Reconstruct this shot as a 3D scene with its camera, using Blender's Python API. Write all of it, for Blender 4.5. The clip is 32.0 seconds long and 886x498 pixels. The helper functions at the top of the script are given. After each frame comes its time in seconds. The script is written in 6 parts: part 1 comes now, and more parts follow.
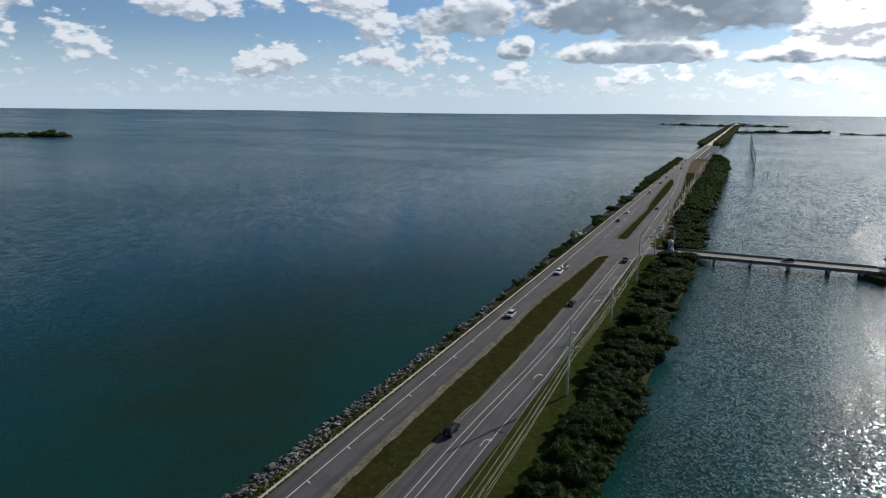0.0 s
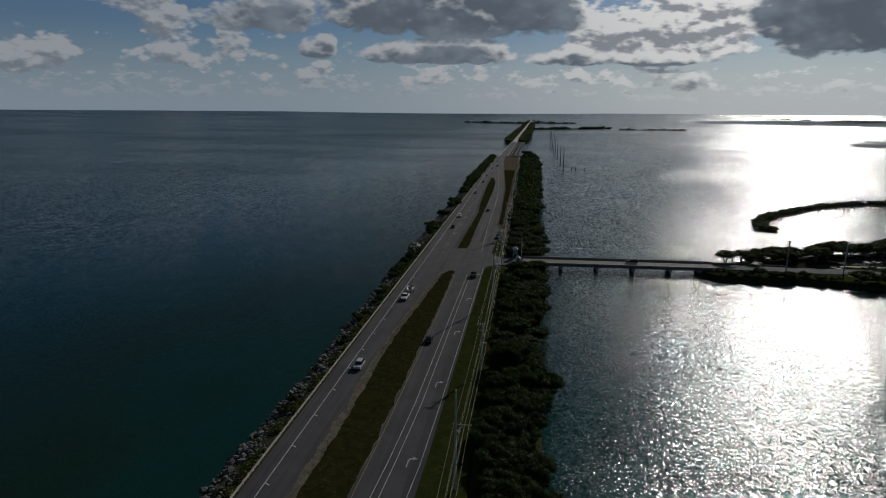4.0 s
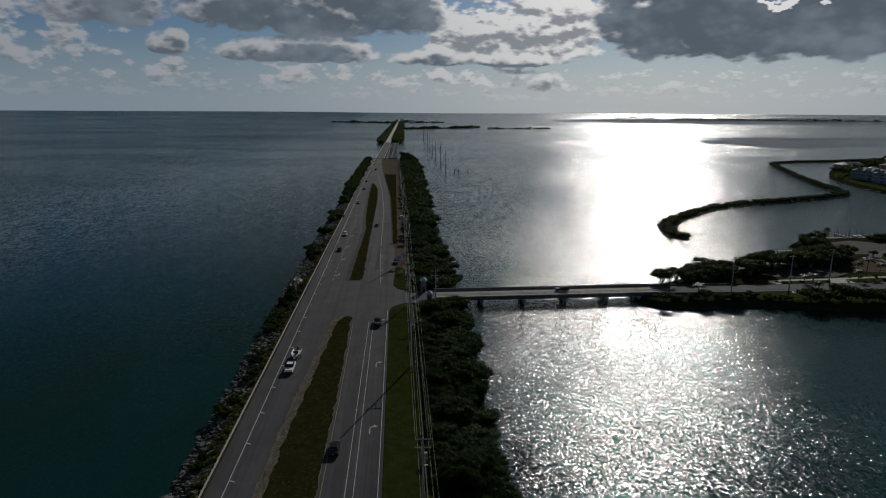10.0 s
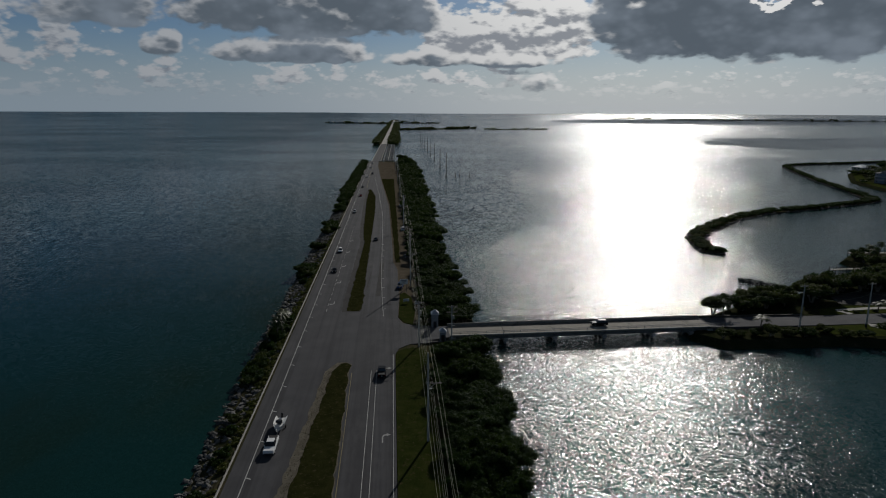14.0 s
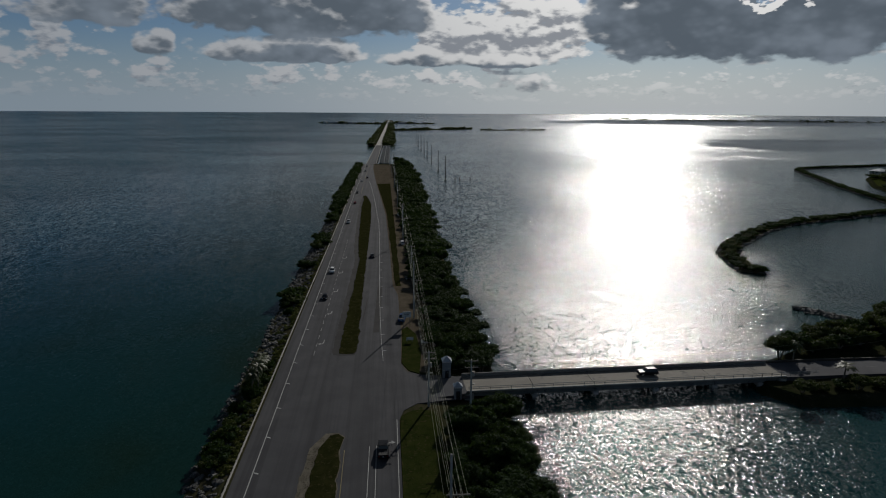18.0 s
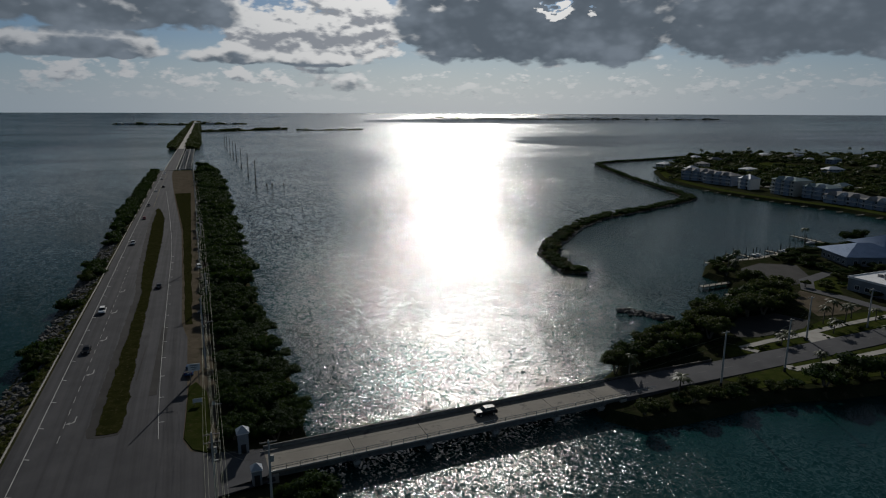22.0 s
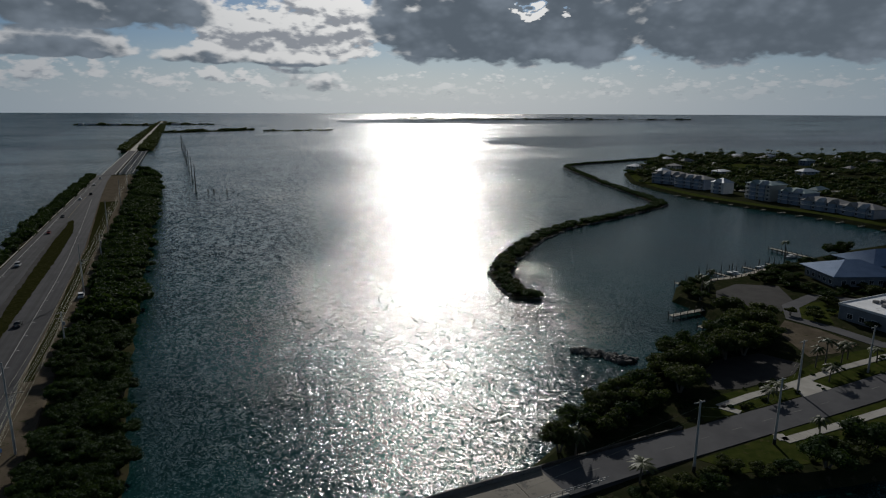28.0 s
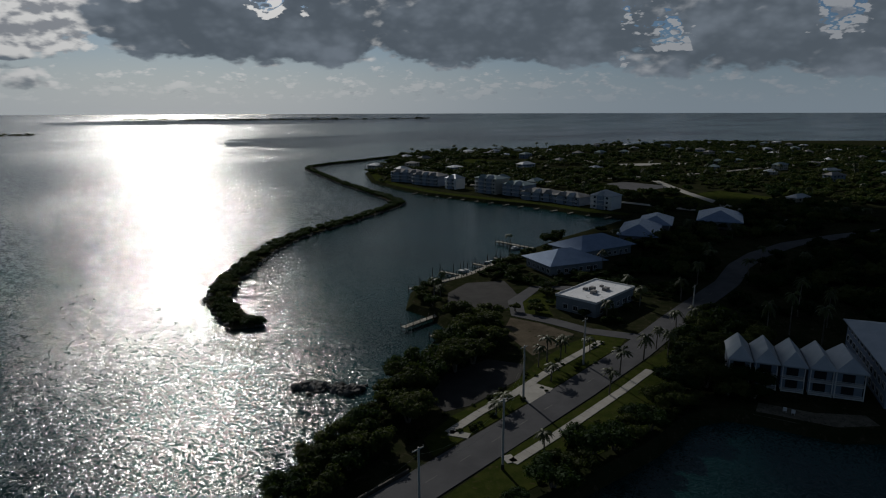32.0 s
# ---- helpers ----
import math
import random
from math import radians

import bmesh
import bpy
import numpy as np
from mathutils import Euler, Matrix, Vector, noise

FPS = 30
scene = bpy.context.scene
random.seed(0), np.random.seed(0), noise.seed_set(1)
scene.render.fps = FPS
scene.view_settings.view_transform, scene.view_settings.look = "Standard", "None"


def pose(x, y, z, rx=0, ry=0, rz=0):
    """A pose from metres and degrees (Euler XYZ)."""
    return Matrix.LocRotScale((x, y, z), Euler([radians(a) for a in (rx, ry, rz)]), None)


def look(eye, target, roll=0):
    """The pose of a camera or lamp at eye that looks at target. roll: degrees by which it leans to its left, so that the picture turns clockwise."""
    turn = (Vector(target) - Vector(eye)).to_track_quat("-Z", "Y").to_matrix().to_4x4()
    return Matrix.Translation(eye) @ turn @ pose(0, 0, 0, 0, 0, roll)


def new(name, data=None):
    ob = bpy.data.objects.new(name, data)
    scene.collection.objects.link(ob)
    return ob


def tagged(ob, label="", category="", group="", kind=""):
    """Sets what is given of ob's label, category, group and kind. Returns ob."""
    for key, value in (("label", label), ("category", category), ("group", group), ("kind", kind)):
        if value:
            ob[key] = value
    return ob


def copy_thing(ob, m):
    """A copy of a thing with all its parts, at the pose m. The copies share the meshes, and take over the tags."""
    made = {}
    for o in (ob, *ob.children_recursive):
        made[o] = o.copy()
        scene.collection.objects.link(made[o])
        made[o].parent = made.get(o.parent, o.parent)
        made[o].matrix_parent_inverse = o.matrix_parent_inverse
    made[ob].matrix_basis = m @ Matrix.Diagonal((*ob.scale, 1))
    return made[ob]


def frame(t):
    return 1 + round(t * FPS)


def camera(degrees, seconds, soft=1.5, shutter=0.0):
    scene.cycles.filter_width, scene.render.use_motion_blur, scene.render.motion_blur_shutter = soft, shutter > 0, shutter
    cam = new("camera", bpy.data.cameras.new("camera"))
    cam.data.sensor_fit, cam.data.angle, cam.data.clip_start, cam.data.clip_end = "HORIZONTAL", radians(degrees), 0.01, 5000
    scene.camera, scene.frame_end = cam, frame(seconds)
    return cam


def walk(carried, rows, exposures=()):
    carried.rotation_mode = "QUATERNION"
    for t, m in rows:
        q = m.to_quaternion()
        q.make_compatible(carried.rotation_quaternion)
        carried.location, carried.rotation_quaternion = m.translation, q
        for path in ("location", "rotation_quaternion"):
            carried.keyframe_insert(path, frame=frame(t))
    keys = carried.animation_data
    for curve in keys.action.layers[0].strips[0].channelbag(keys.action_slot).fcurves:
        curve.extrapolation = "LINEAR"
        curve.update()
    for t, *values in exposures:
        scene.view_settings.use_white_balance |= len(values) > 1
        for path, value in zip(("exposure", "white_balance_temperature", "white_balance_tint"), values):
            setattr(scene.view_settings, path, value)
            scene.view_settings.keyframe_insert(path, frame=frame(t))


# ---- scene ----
cam = camera(70.72, 32.0, soft=1.1)
# seconds, x, y, z, yaw, pitch, roll
PATH = [
    (0.0, 60.76, -76.55, 63.90, 24.89, -12.57, 0.58),
    (0.5, 58.29, -71.86, 63.82, 21.45, -12.56, 0.49),
    (1.0, 55.77, -67.36, 63.78, 20.20, -12.55, 0.40),
    (1.5, 53.39, -63.07, 63.77, 19.61, -12.55, 0.41),
    (2.0, 50.92, -58.73, 63.79, 16.16, -12.57, 0.46),
    (2.5, 48.30, -53.98, 63.80, 12.22, -12.56, 0.37),
    (3.0, 45.90, -49.31, 63.72, 11.59, -12.55, 0.36),
    (3.5, 43.86, -44.70, 63.60, 11.18, -12.55, 0.32),
    (4.0, 42.32, -40.05, 63.51, 7.81, -12.54, 0.41),
    (4.5, 39.87, -35.98, 63.50, 4.85, -12.55, 0.34),
    (6.5, 35.35, -17.94, 63.40, 3.27, -12.54, 0.31),
    (7.0, 34.30, -13.30, 63.35, 2.00, -12.53, 0.29),
    (7.5, 33.39, -8.69, 63.26, 0.56, -12.52, 0.33),
    (8.0, 32.28, -4.08, 63.17, -2.39, -12.53, 0.29),
    (8.5, 31.40, 0.57, 63.15, -3.41, -12.52, 0.30),
    (9.0, 30.38, 5.06, 63.19, -3.79, -12.52, 0.31),
    (10.0, 29.13, 13.18, 63.36, -4.17, -12.53, 0.32),
    (11.0, 28.57, 22.36, 63.43, -4.34, -12.52, 0.31),
    (12.0, 27.65, 30.74, 63.52, -4.46, -12.51, 0.29),
    (13.0, 26.64, 39.40, 63.44, -4.56, -12.49, 0.27),
    (14.0, 25.87, 48.55, 63.42, -4.66, -12.48, 0.26),
    (14.5, 25.46, 53.08, 63.43, -4.70, -12.48, 0.31),
    (16.5, 23.87, 70.27, 63.77, -4.81, -12.48, 0.24),
    (17.0, 23.67, 74.91, 63.69, -4.97, -12.48, 0.27),
    (17.5, 23.65, 79.13, 63.67, -5.14, -12.47, 0.31),
    (18.0, 24.03, 83.00, 63.67, -5.21, -12.46, 0.36),
    (18.5, 24.74, 86.60, 63.67, -5.45, -12.48, 0.36),
    (19.0, 25.68, 90.10, 63.75, -8.35, -12.48, 0.34),
    (19.5, 26.64, 93.60, 63.83, -11.34, -12.47, 0.30),
    (20.0, 27.86, 96.97, 63.85, -12.87, -12.46, 0.31),
    (20.5, 29.24, 100.10, 63.89, -14.27, -12.44, 0.30),
    (21.0, 30.66, 103.23, 63.91, -18.24, -12.44, 0.23),
    (21.5, 31.98, 106.37, 63.94, -20.64, -12.45, 0.18),
    (22.0, 33.58, 109.24, 63.93, -21.40, -12.44, 0.19),
    (22.5, 35.46, 111.98, 63.91, -21.90, -12.45, 0.23),
    (23.0, 37.47, 114.61, 63.91, -22.28, -12.45, 0.20),
    (23.5, 39.51, 117.20, 63.89, -22.60, -12.44, 0.13),
    (24.0, 41.71, 119.75, 63.84, -22.83, -12.43, 0.14),
    (24.5, 44.08, 122.27, 63.81, -22.97, -12.43, 0.16),
    (25.0, 46.51, 124.73, 63.77, -23.10, -12.43, 0.16),
    (25.5, 48.98, 127.01, 63.78, -23.19, -12.42, 0.15),
    (27.5, 59.29, 135.38, 63.74, -23.51, -12.40, 0.20),
    (28.0, 62.14, 137.54, 63.82, -23.55, -12.42, 0.19),
    (28.5, 65.01, 139.31, 63.90, -23.76, -12.42, 0.18),
    (29.0, 67.66, 141.03, 63.94, -27.19, -12.45, 0.14),
    (29.5, 70.28, 142.88, 63.94, -31.56, -12.46, 0.09),
    (30.0, 73.06, 144.65, 63.93, -34.16, -12.44, 0.04),
    (30.5, 75.97, 146.23, 63.91, -35.66, -12.45, 0.01),
    (31.0, 79.13, 147.54, 63.86, -36.18, -12.45, -0.01),
    (31.5, 82.21, 148.78, 63.78, -40.40, -12.46, -0.09),
    (32.0, 85.21, 150.09, 63.67, -45.86, -12.44, -0.16),
]
EXPOSURES = [(0.0, 0.3), (1.0, 0.0), (2.0, -0.4), (3.0, -0.9), (4.0, -1.15), (7.0, -1.15), (14.0, -1.1), (20.0, -1.1), (25.0, -1.0), (28.0, -1.0), (32.0, -1.3)]
walk(cam, [(t, pose(x, y, z, 90 + p, 0, a) @ pose(0, 0, 0, 0, 0, r)) for t, x, y, z, a, p, r in PATH], EXPOSURES)

# ---- world and sun ----
SUN_AZ, SUN_EL = radians(23.0), radians(26.0)
SUN_DIR = Vector((math.sin(SUN_AZ) * math.cos(SUN_EL), math.cos(SUN_AZ) * math.cos(SUN_EL), math.sin(SUN_EL)))
sun = new("sun", bpy.data.lights.new("sun", "SUN"))
sun.data.energy, sun.data.angle, sun.data.color = 5.0, radians(0.55), (1.0, 0.97, 0.92)
sun.matrix_world = look(SUN_DIR * 500, (0, 0, 0))


class Nodes:
    """Short-hand for building a node tree."""

    def __init__(self, tree):
        self.tree = tree
        tree.nodes.clear()

    def add(self, kind, **settings):
        n = self.tree.nodes.new(kind)
        for k, v in settings.items():
            if k == "operation":
                n.operation = v
            elif k == "data_type":
                n.data_type = v
            elif k == "blend_type":
                n.blend_type = v
            elif k == "noise_dimensions":
                n.noise_dimensions = v
            elif k == "interpolation_type":
                n.interpolation_type = v
            elif k == "feature":
                n.feature = v
        return n

    def put(self, value, socket):
        if isinstance(value, bpy.types.NodeSocket):
            self.tree.links.new(value, socket)
        elif value is not None:
            socket.default_value = value

    def math(self, op, a, b=None, c=None):
        n = self.add("ShaderNodeMath", operation=op)
        for s, v in zip(n.inputs, (a, b, c)):
            self.put(v, s)
        return n.outputs[0]

    def vmath(self, op, a, b=None, out=0):
        n = self.add("ShaderNodeVectorMath", operation=op)
        self.put(a, n.inputs[0])
        self.put(b, n.inputs[1])
        return n.outputs[out]

    def noise(self, vector, scale, detail=3.0, rough=0.5, distortion=0.0):
        n = self.add("ShaderNodeTexNoise")
        self.put(vector, n.inputs["Vector"])
        n.inputs["Scale"].default_value = scale
        n.inputs["Detail"].default_value = detail
        n.inputs["Roughness"].default_value = rough
        n.inputs["Distortion"].default_value = distortion
        return n.outputs["Fac"]

    def color_noise(self, vector, scale, detail=2.0):
        n = self.add("ShaderNodeTexNoise")
        self.put(vector, n.inputs["Vector"])
        n.inputs["Scale"].default_value = scale
        n.inputs["Detail"].default_value = detail
        return n.outputs["Color"]

    def ramp(self, value, lo, hi, a=0.0, b=1.0):
        n = self.add("ShaderNodeMapRange", interpolation_type="SMOOTHSTEP")
        self.put(value, n.inputs["Value"])
        for s, v in zip(("From Min", "From Max", "To Min", "To Max"), (lo, hi, a, b)):
            self.put(v, n.inputs[s])
        return n.outputs["Result"]

    def mix(self, fac, a, b, blend="MIX"):
        n = self.add("ShaderNodeMix", data_type="RGBA", blend_type=blend)
        self.put(fac, n.inputs[0])
        self.put(a, n.inputs[6])
        self.put(b, n.inputs[7])
        return n.outputs[2]

    def xyz(self, vector):
        n = self.add("ShaderNodeSeparateXYZ")
        self.put(vector, n.inputs[0])
        return n.outputs

    def scaled(self, vector, s):
        return self.vmath("MULTIPLY", vector, s)


def rgb(r, g, b):
    return (r, g, b, 1.0)


world = bpy.data.worlds.new("world")
scene.world = world
world.use_nodes = True
w = Nodes(world.node_tree)
sky = w.add("ShaderNodeTexSky")
sky.sky_type, sky.sun_disc = "NISHITA", False
sky.sun_elevation, sky.sun_rotation = SUN_EL, SUN_AZ
sky.altitude, sky.air_density, sky.dust_density, sky.ozone_density = 60.0, 1.0, 0.5, 2.0
way = w.vmath("NORMALIZE", w.add("ShaderNodeTexCoord").outputs["Generated"])
_, _, up = w.xyz(way)


def billow(v, scale):
    """Heaped cumulus shapes, about 0 on average: soft masses with round knobs of three sizes on them."""
    total = w.math("MULTIPLY", w.math("SUBTRACT", w.noise(v, scale, 3.0, 0.5, 0.0), 0.5), 2.4)
    for times, weight in ((2.0, 0.75), (4.4, 0.50), (9.5, 0.26)):
        knob = w.add("ShaderNodeTexVoronoi", feature="SMOOTH_F1")
        k = 0.5 / (scale * times)
        w.put(w.vmath("ADD", v, w.scaled(w.color_noise(v, scale * times * 1.1), (k, k, k))), knob.inputs["Vector"])
        knob.inputs["Scale"].default_value = scale * times
        knob.inputs["Smoothness"].default_value = 0.45
        total = w.math("ADD", total, w.math("MULTIPLY", w.math("SUBTRACT", 0.40, knob.outputs["Distance"]), weight))
    return total


def mass(at, az, half_az, base, top, weight=1.0):
    """A cloud bank with a flat base, by bearing and height in degrees: 1 at its heart, 0 at its rim, below 0 outside."""
    u = w.math("DIVIDE", w.math("SUBTRACT", at[0], az), half_az)
    rise = w.math("SUBTRACT", at[1], base + 0.28 * (top - base))
    v = w.math("MAXIMUM", w.math("DIVIDE", rise, 0.72 * (top - base)), w.math("DIVIDE", rise, -0.28 * (top - base)))
    flat = w.math("MULTIPLY", v, v)
    square = w.math("MULTIPLY", u, u)
    return w.math("MULTIPLY", w.math("SUBTRACT", 1.0, w.math("ADD", w.math("MULTIPLY", square, square), flat)), weight)


def banks(at, rows):
    total = None
    for row in rows:
        one = mass(at, *row)
        total = one if total is None else w.math("MAXIMUM", total, one)
    return w.math("MAXIMUM", total, -1.5)


# heavy grey banks with bright rims: bearing, half breadth, base, top, weight
GREY = ((30.0, 13.5, 3.7, 16.0, 1.2), (52.0, 15.0, 3.6, 15.0, 1.2), (76.0, 17.0, 2.4, 14.0, 1.0), (-7.5, 12.5, 6.0, 13.0), (-23.0, 6.0, 6.2, 10.0, 0.6), (-9.0, 8.5, 3.9, 6.4, 0.7), (8.0, 9.5, 3.7, 5.3, 0.6), (-18.8, 1.9, 4.1, 6.6, 0.7), (14.0, 6.0, 1.5, 3.6, 0.4))
# heaped white cumulus
WHITE_BANKS = ((10.5, 8.0, 3.6, 10.6, 1.0), (-29.0, 8.0, 3.4, 7.2, 0.4), (-44.0, 8.0, 6.4, 11.0, 0.6), (-33.0, 4.0, 6.4, 10.0, 0.5), (-54.0, 5.0, 2.6, 7.6, 0.45), (-40.0, 3.5, 2.6, 5.8, 0.35), (-22.0, 8.0, 2.4, 5.4, 0.4), (0.0, 12.0, 1.9, 4.0, 0.45), (-62.0, 6.0, 6.0, 12.0, 0.5))


def heaps(v):
    """The three cloud layers in a direction: grey banks, white heaps, and the low rows near the horizon."""
    vx, vy, vz = w.xyz(v)
    at = (w.math("MULTIPLY", w.math("ARCTAN2", vx, vy), 180.0 / math.pi), w.math("MULTIPLY", w.math("ARCSINE", vz), 180.0 / math.pi))
    puff, fringe = billow(w.scaled(v, (1.0, 1.0, 1.7)), 9.0), billow(w.scaled(v, (1.0, 1.0, 2.4)), 27.0)
    both = w.math("ADD", w.math("MULTIPLY", puff, 0.85), w.math("MULTIPLY", fringe, 0.32))
    plain = w.math("ADD", w.math("MULTIPLY", puff, 0.75), w.math("MULTIPLY", fringe, 0.16))
    holes = w.math("MAXIMUM", w.math("MAXIMUM", mass(at, 32.5, 3.4, 7.8, 11.5), mass(at, 63.0, 3.8, 4.4, 11.0)), mass(at, 77.5, 3.0, 5.0, 11.0))
    hole = w.ramp(w.math("ADD", w.math("MULTIPLY", w.math("MAXIMUM", holes, -2.0), 0.55), w.math("MULTIPLY", both, 1.3)), 0.15, 0.75)
    grey = w.math("SUBTRACT", w.math("ADD", banks(at, GREY), plain), w.math("MULTIPLY", hole, 1.9))
    white = w.math("ADD", w.math("MAXIMUM", banks(at, WHITE_BANKS), w.math("SUBTRACT", w.math("MULTIPLY", hole, 1.4), 1.0)), w.math("MULTIPLY", both, 1.15))
    low = w.math("SUBTRACT", w.math("ADD", w.math("MULTIPLY", fringe, 0.7), w.math("MULTIPLY", mass(at, 10.0, 110.0, 0.2, 4.6), 0.55)), 0.38)
    return grey, white, low, puff


grey, white, low, puff = heaps(way)
grey_up, white_up, low_up, _ = heaps(w.vmath("NORMALIZE", w.vmath("ADD", way, (0.003, 0.004, 0.011))))
beyond = w.math("SUBTRACT", w.math("MULTIPLY", puff, 0.8), w.ramp(up, 0.19, 0.26, 1.0, 0.12))
glow = w.math("POWER", w.math("MAXIMUM", w.vmath("DOT_PRODUCT", way, tuple(SUN_DIR), out=1), 0.0), 9.0)
lit = w.mix(glow, rgb(6.9, 7.4, 8.1), rgb(25.0, 24.6, 23.8))
fold = w.ramp(puff, -0.5, 0.6)
base = w.mix(fold, rgb(2.2, 2.75, 3.4), rgb(4.0, 4.8, 5.8))
dusk = w.mix(glow, rgb(3.6, 4.2, 5.1), rgb(8.2, 8.4, 8.9))
blue = w.mix(1.0, sky.outputs[0], w.mix(w.ramp(up, 0.17, 0.32), rgb(0.40, 0.58, 0.82), rgb(0.17, 0.25, 0.34)), "MULTIPLY")
haze = w.mix(glow, rgb(4.9, 6.1, 7.3), rgb(19.0, 18.8, 18.2))
hazy = w.mix(w.ramp(up, 0.0, 0.13, 0.95, 0.14), blue, haze)
veil = w.ramp(up, 0.0, 0.055, 0.15, 1.0)


def relief(here, above, depth, step):
    """1 on the sunlit upper side of a heap, 0 on its shaded underside."""
    return w.ramp(w.math("SUBTRACT", w.math("MULTIPLY", w.math("SUBTRACT", here, above), step), above), -depth, 0.15)


mixed = w.mix(w.math("MULTIPLY", w.ramp(low, 0.0, 0.35, 0.0, 0.7), veil), hazy, w.mix(relief(low, low_up, 0.7, 1.3), dusk, lit))
mixed = w.mix(w.math("MULTIPLY", w.ramp(white, 0.0, 0.30, 0.0, 0.97), veil), mixed, w.mix(relief(white, white_up, 1.3, 2.2), dusk, lit))
mixed = w.mix(w.math("MULTIPLY", w.ramp(grey, 0.0, 0.30), veil), mixed, w.mix(relief(grey, grey_up, 0.55, 0.5), base, lit))
mixed = w.mix(w.ramp(beyond, 0.0, 0.3, 0.0, 0.9), mixed, base)
back = w.add("ShaderNodeBackground")
w.put(mixed, back.inputs[0])
back.inputs[1].default_value = 0.085
w.put(back.outputs[0], w.add("ShaderNodeOutputWorld").inputs[0])


# ---- materials ----
def material(name, colors, scale=1.0, rough=0.8, metal=0.0, bump=0.0, bump_scale=8.0, spec=0.3, random_tint=0.0, leaf=0.0, island=False, grain=0.35, streak=0.0):
    """A surface of two colours mixed by coarse patches and fine grain, in metres."""
    m = bpy.data.materials.new(name)
    m.use_nodes = True
    n = Nodes(m.node_tree)
    place = n.add("ShaderNodeNewGeometry").outputs["Position"]
    coarse = n.noise(place, 0.22 * scale, 3.0, 0.55)
    fine = n.noise(place, 2.6 * scale, 4.0, 0.65)
    fac = n.math("ADD", n.math("MULTIPLY", n.ramp(coarse, 0.3, 0.7), 1.0 - grain), n.math("MULTIPLY", n.ramp(fine, 0.25, 0.75), grain))
    color = n.mix(fac, rgb(*colors[0]), rgb(*colors[1]))
    if len(colors) > 2:
        spots = n.ramp(n.noise(place, 0.6 * scale, 5.0, 0.7), 0.56, 0.66)
        color = n.mix(spots, color, rgb(*colors[2]))
    if streak:
        worn = n.noise(n.scaled(place, (1.0, 0.010, 1.0)), 0.75, 3.0, 0.6)
        color = n.mix(n.ramp(worn, 0.36, 0.66, 0.0, streak), color, rgb(colors[0][0] * 0.45, colors[0][1] * 0.45, colors[0][2] * 0.45))
        blots = n.ramp(n.noise(n.scaled(place, (1.0, 0.3, 1.0)), 0.16, 5.0, 0.65), 0.52, 0.70, 0.0, streak * 0.8)
        color = n.mix(blots, color, rgb(colors[1][0] * 1.25, colors[1][1] * 1.22, colors[1][2] * 1.18))
    if random_tint:
        if island:
            r = n.add("ShaderNodeNewGeometry").outputs["Random Per Island"]
        else:
            r = n.add("ShaderNodeObjectInfo").outputs["Random"]
        hsv = n.add("ShaderNodeHueSaturation")
        n.put(color, hsv.inputs["Color"])
        n.put(n.ramp(r, 0.0, 1.0, 1.0 - random_tint, 1.0 + random_tint), hsv.inputs["Value"])
        n.put(n.ramp(r, 0.0, 1.0, 0.5 + 0.03 * random_tint, 0.5 - 0.03 * random_tint), hsv.inputs["Hue"])
        color = hsv.outputs[0]
    b = n.add("ShaderNodeBsdfPrincipled")
    n.put(color, b.inputs["Base Color"])
    b.inputs["Metallic"].default_value = metal
    b.inputs["Specular IOR Level"].default_value = spec
    n.put(n.ramp(fine, 0.2, 0.8, max(rough - 0.12, 0.03), min(rough + 0.1, 1.0)), b.inputs["Roughness"])
    if bump:
        bp = n.add("ShaderNodeBump")
        bp.inputs["Strength"].default_value = bump
        bp.inputs["Distance"].default_value = 0.15
        n.put(n.noise(place, bump_scale, 4.0, 0.6), bp.inputs["Height"])
        n.put(bp.outputs[0], b.inputs["Normal"])
    shader = b.outputs[0]
    if leaf:
        tr = n.add("ShaderNodeBsdfTranslucent")
        n.put(n.mix(0.5, color, rgb(0.06, 0.09, 0.014)), tr.inputs[0])
        mx = n.add("ShaderNodeMixShader")
        mx.inputs[0].default_value = leaf
        n.put(shader, mx.inputs[1])
        n.put(tr.outputs[0], mx.inputs[2])
        shader = mx.outputs[0]
    n.put(shader, n.add("ShaderNodeOutputMaterial").inputs[0])
    return m


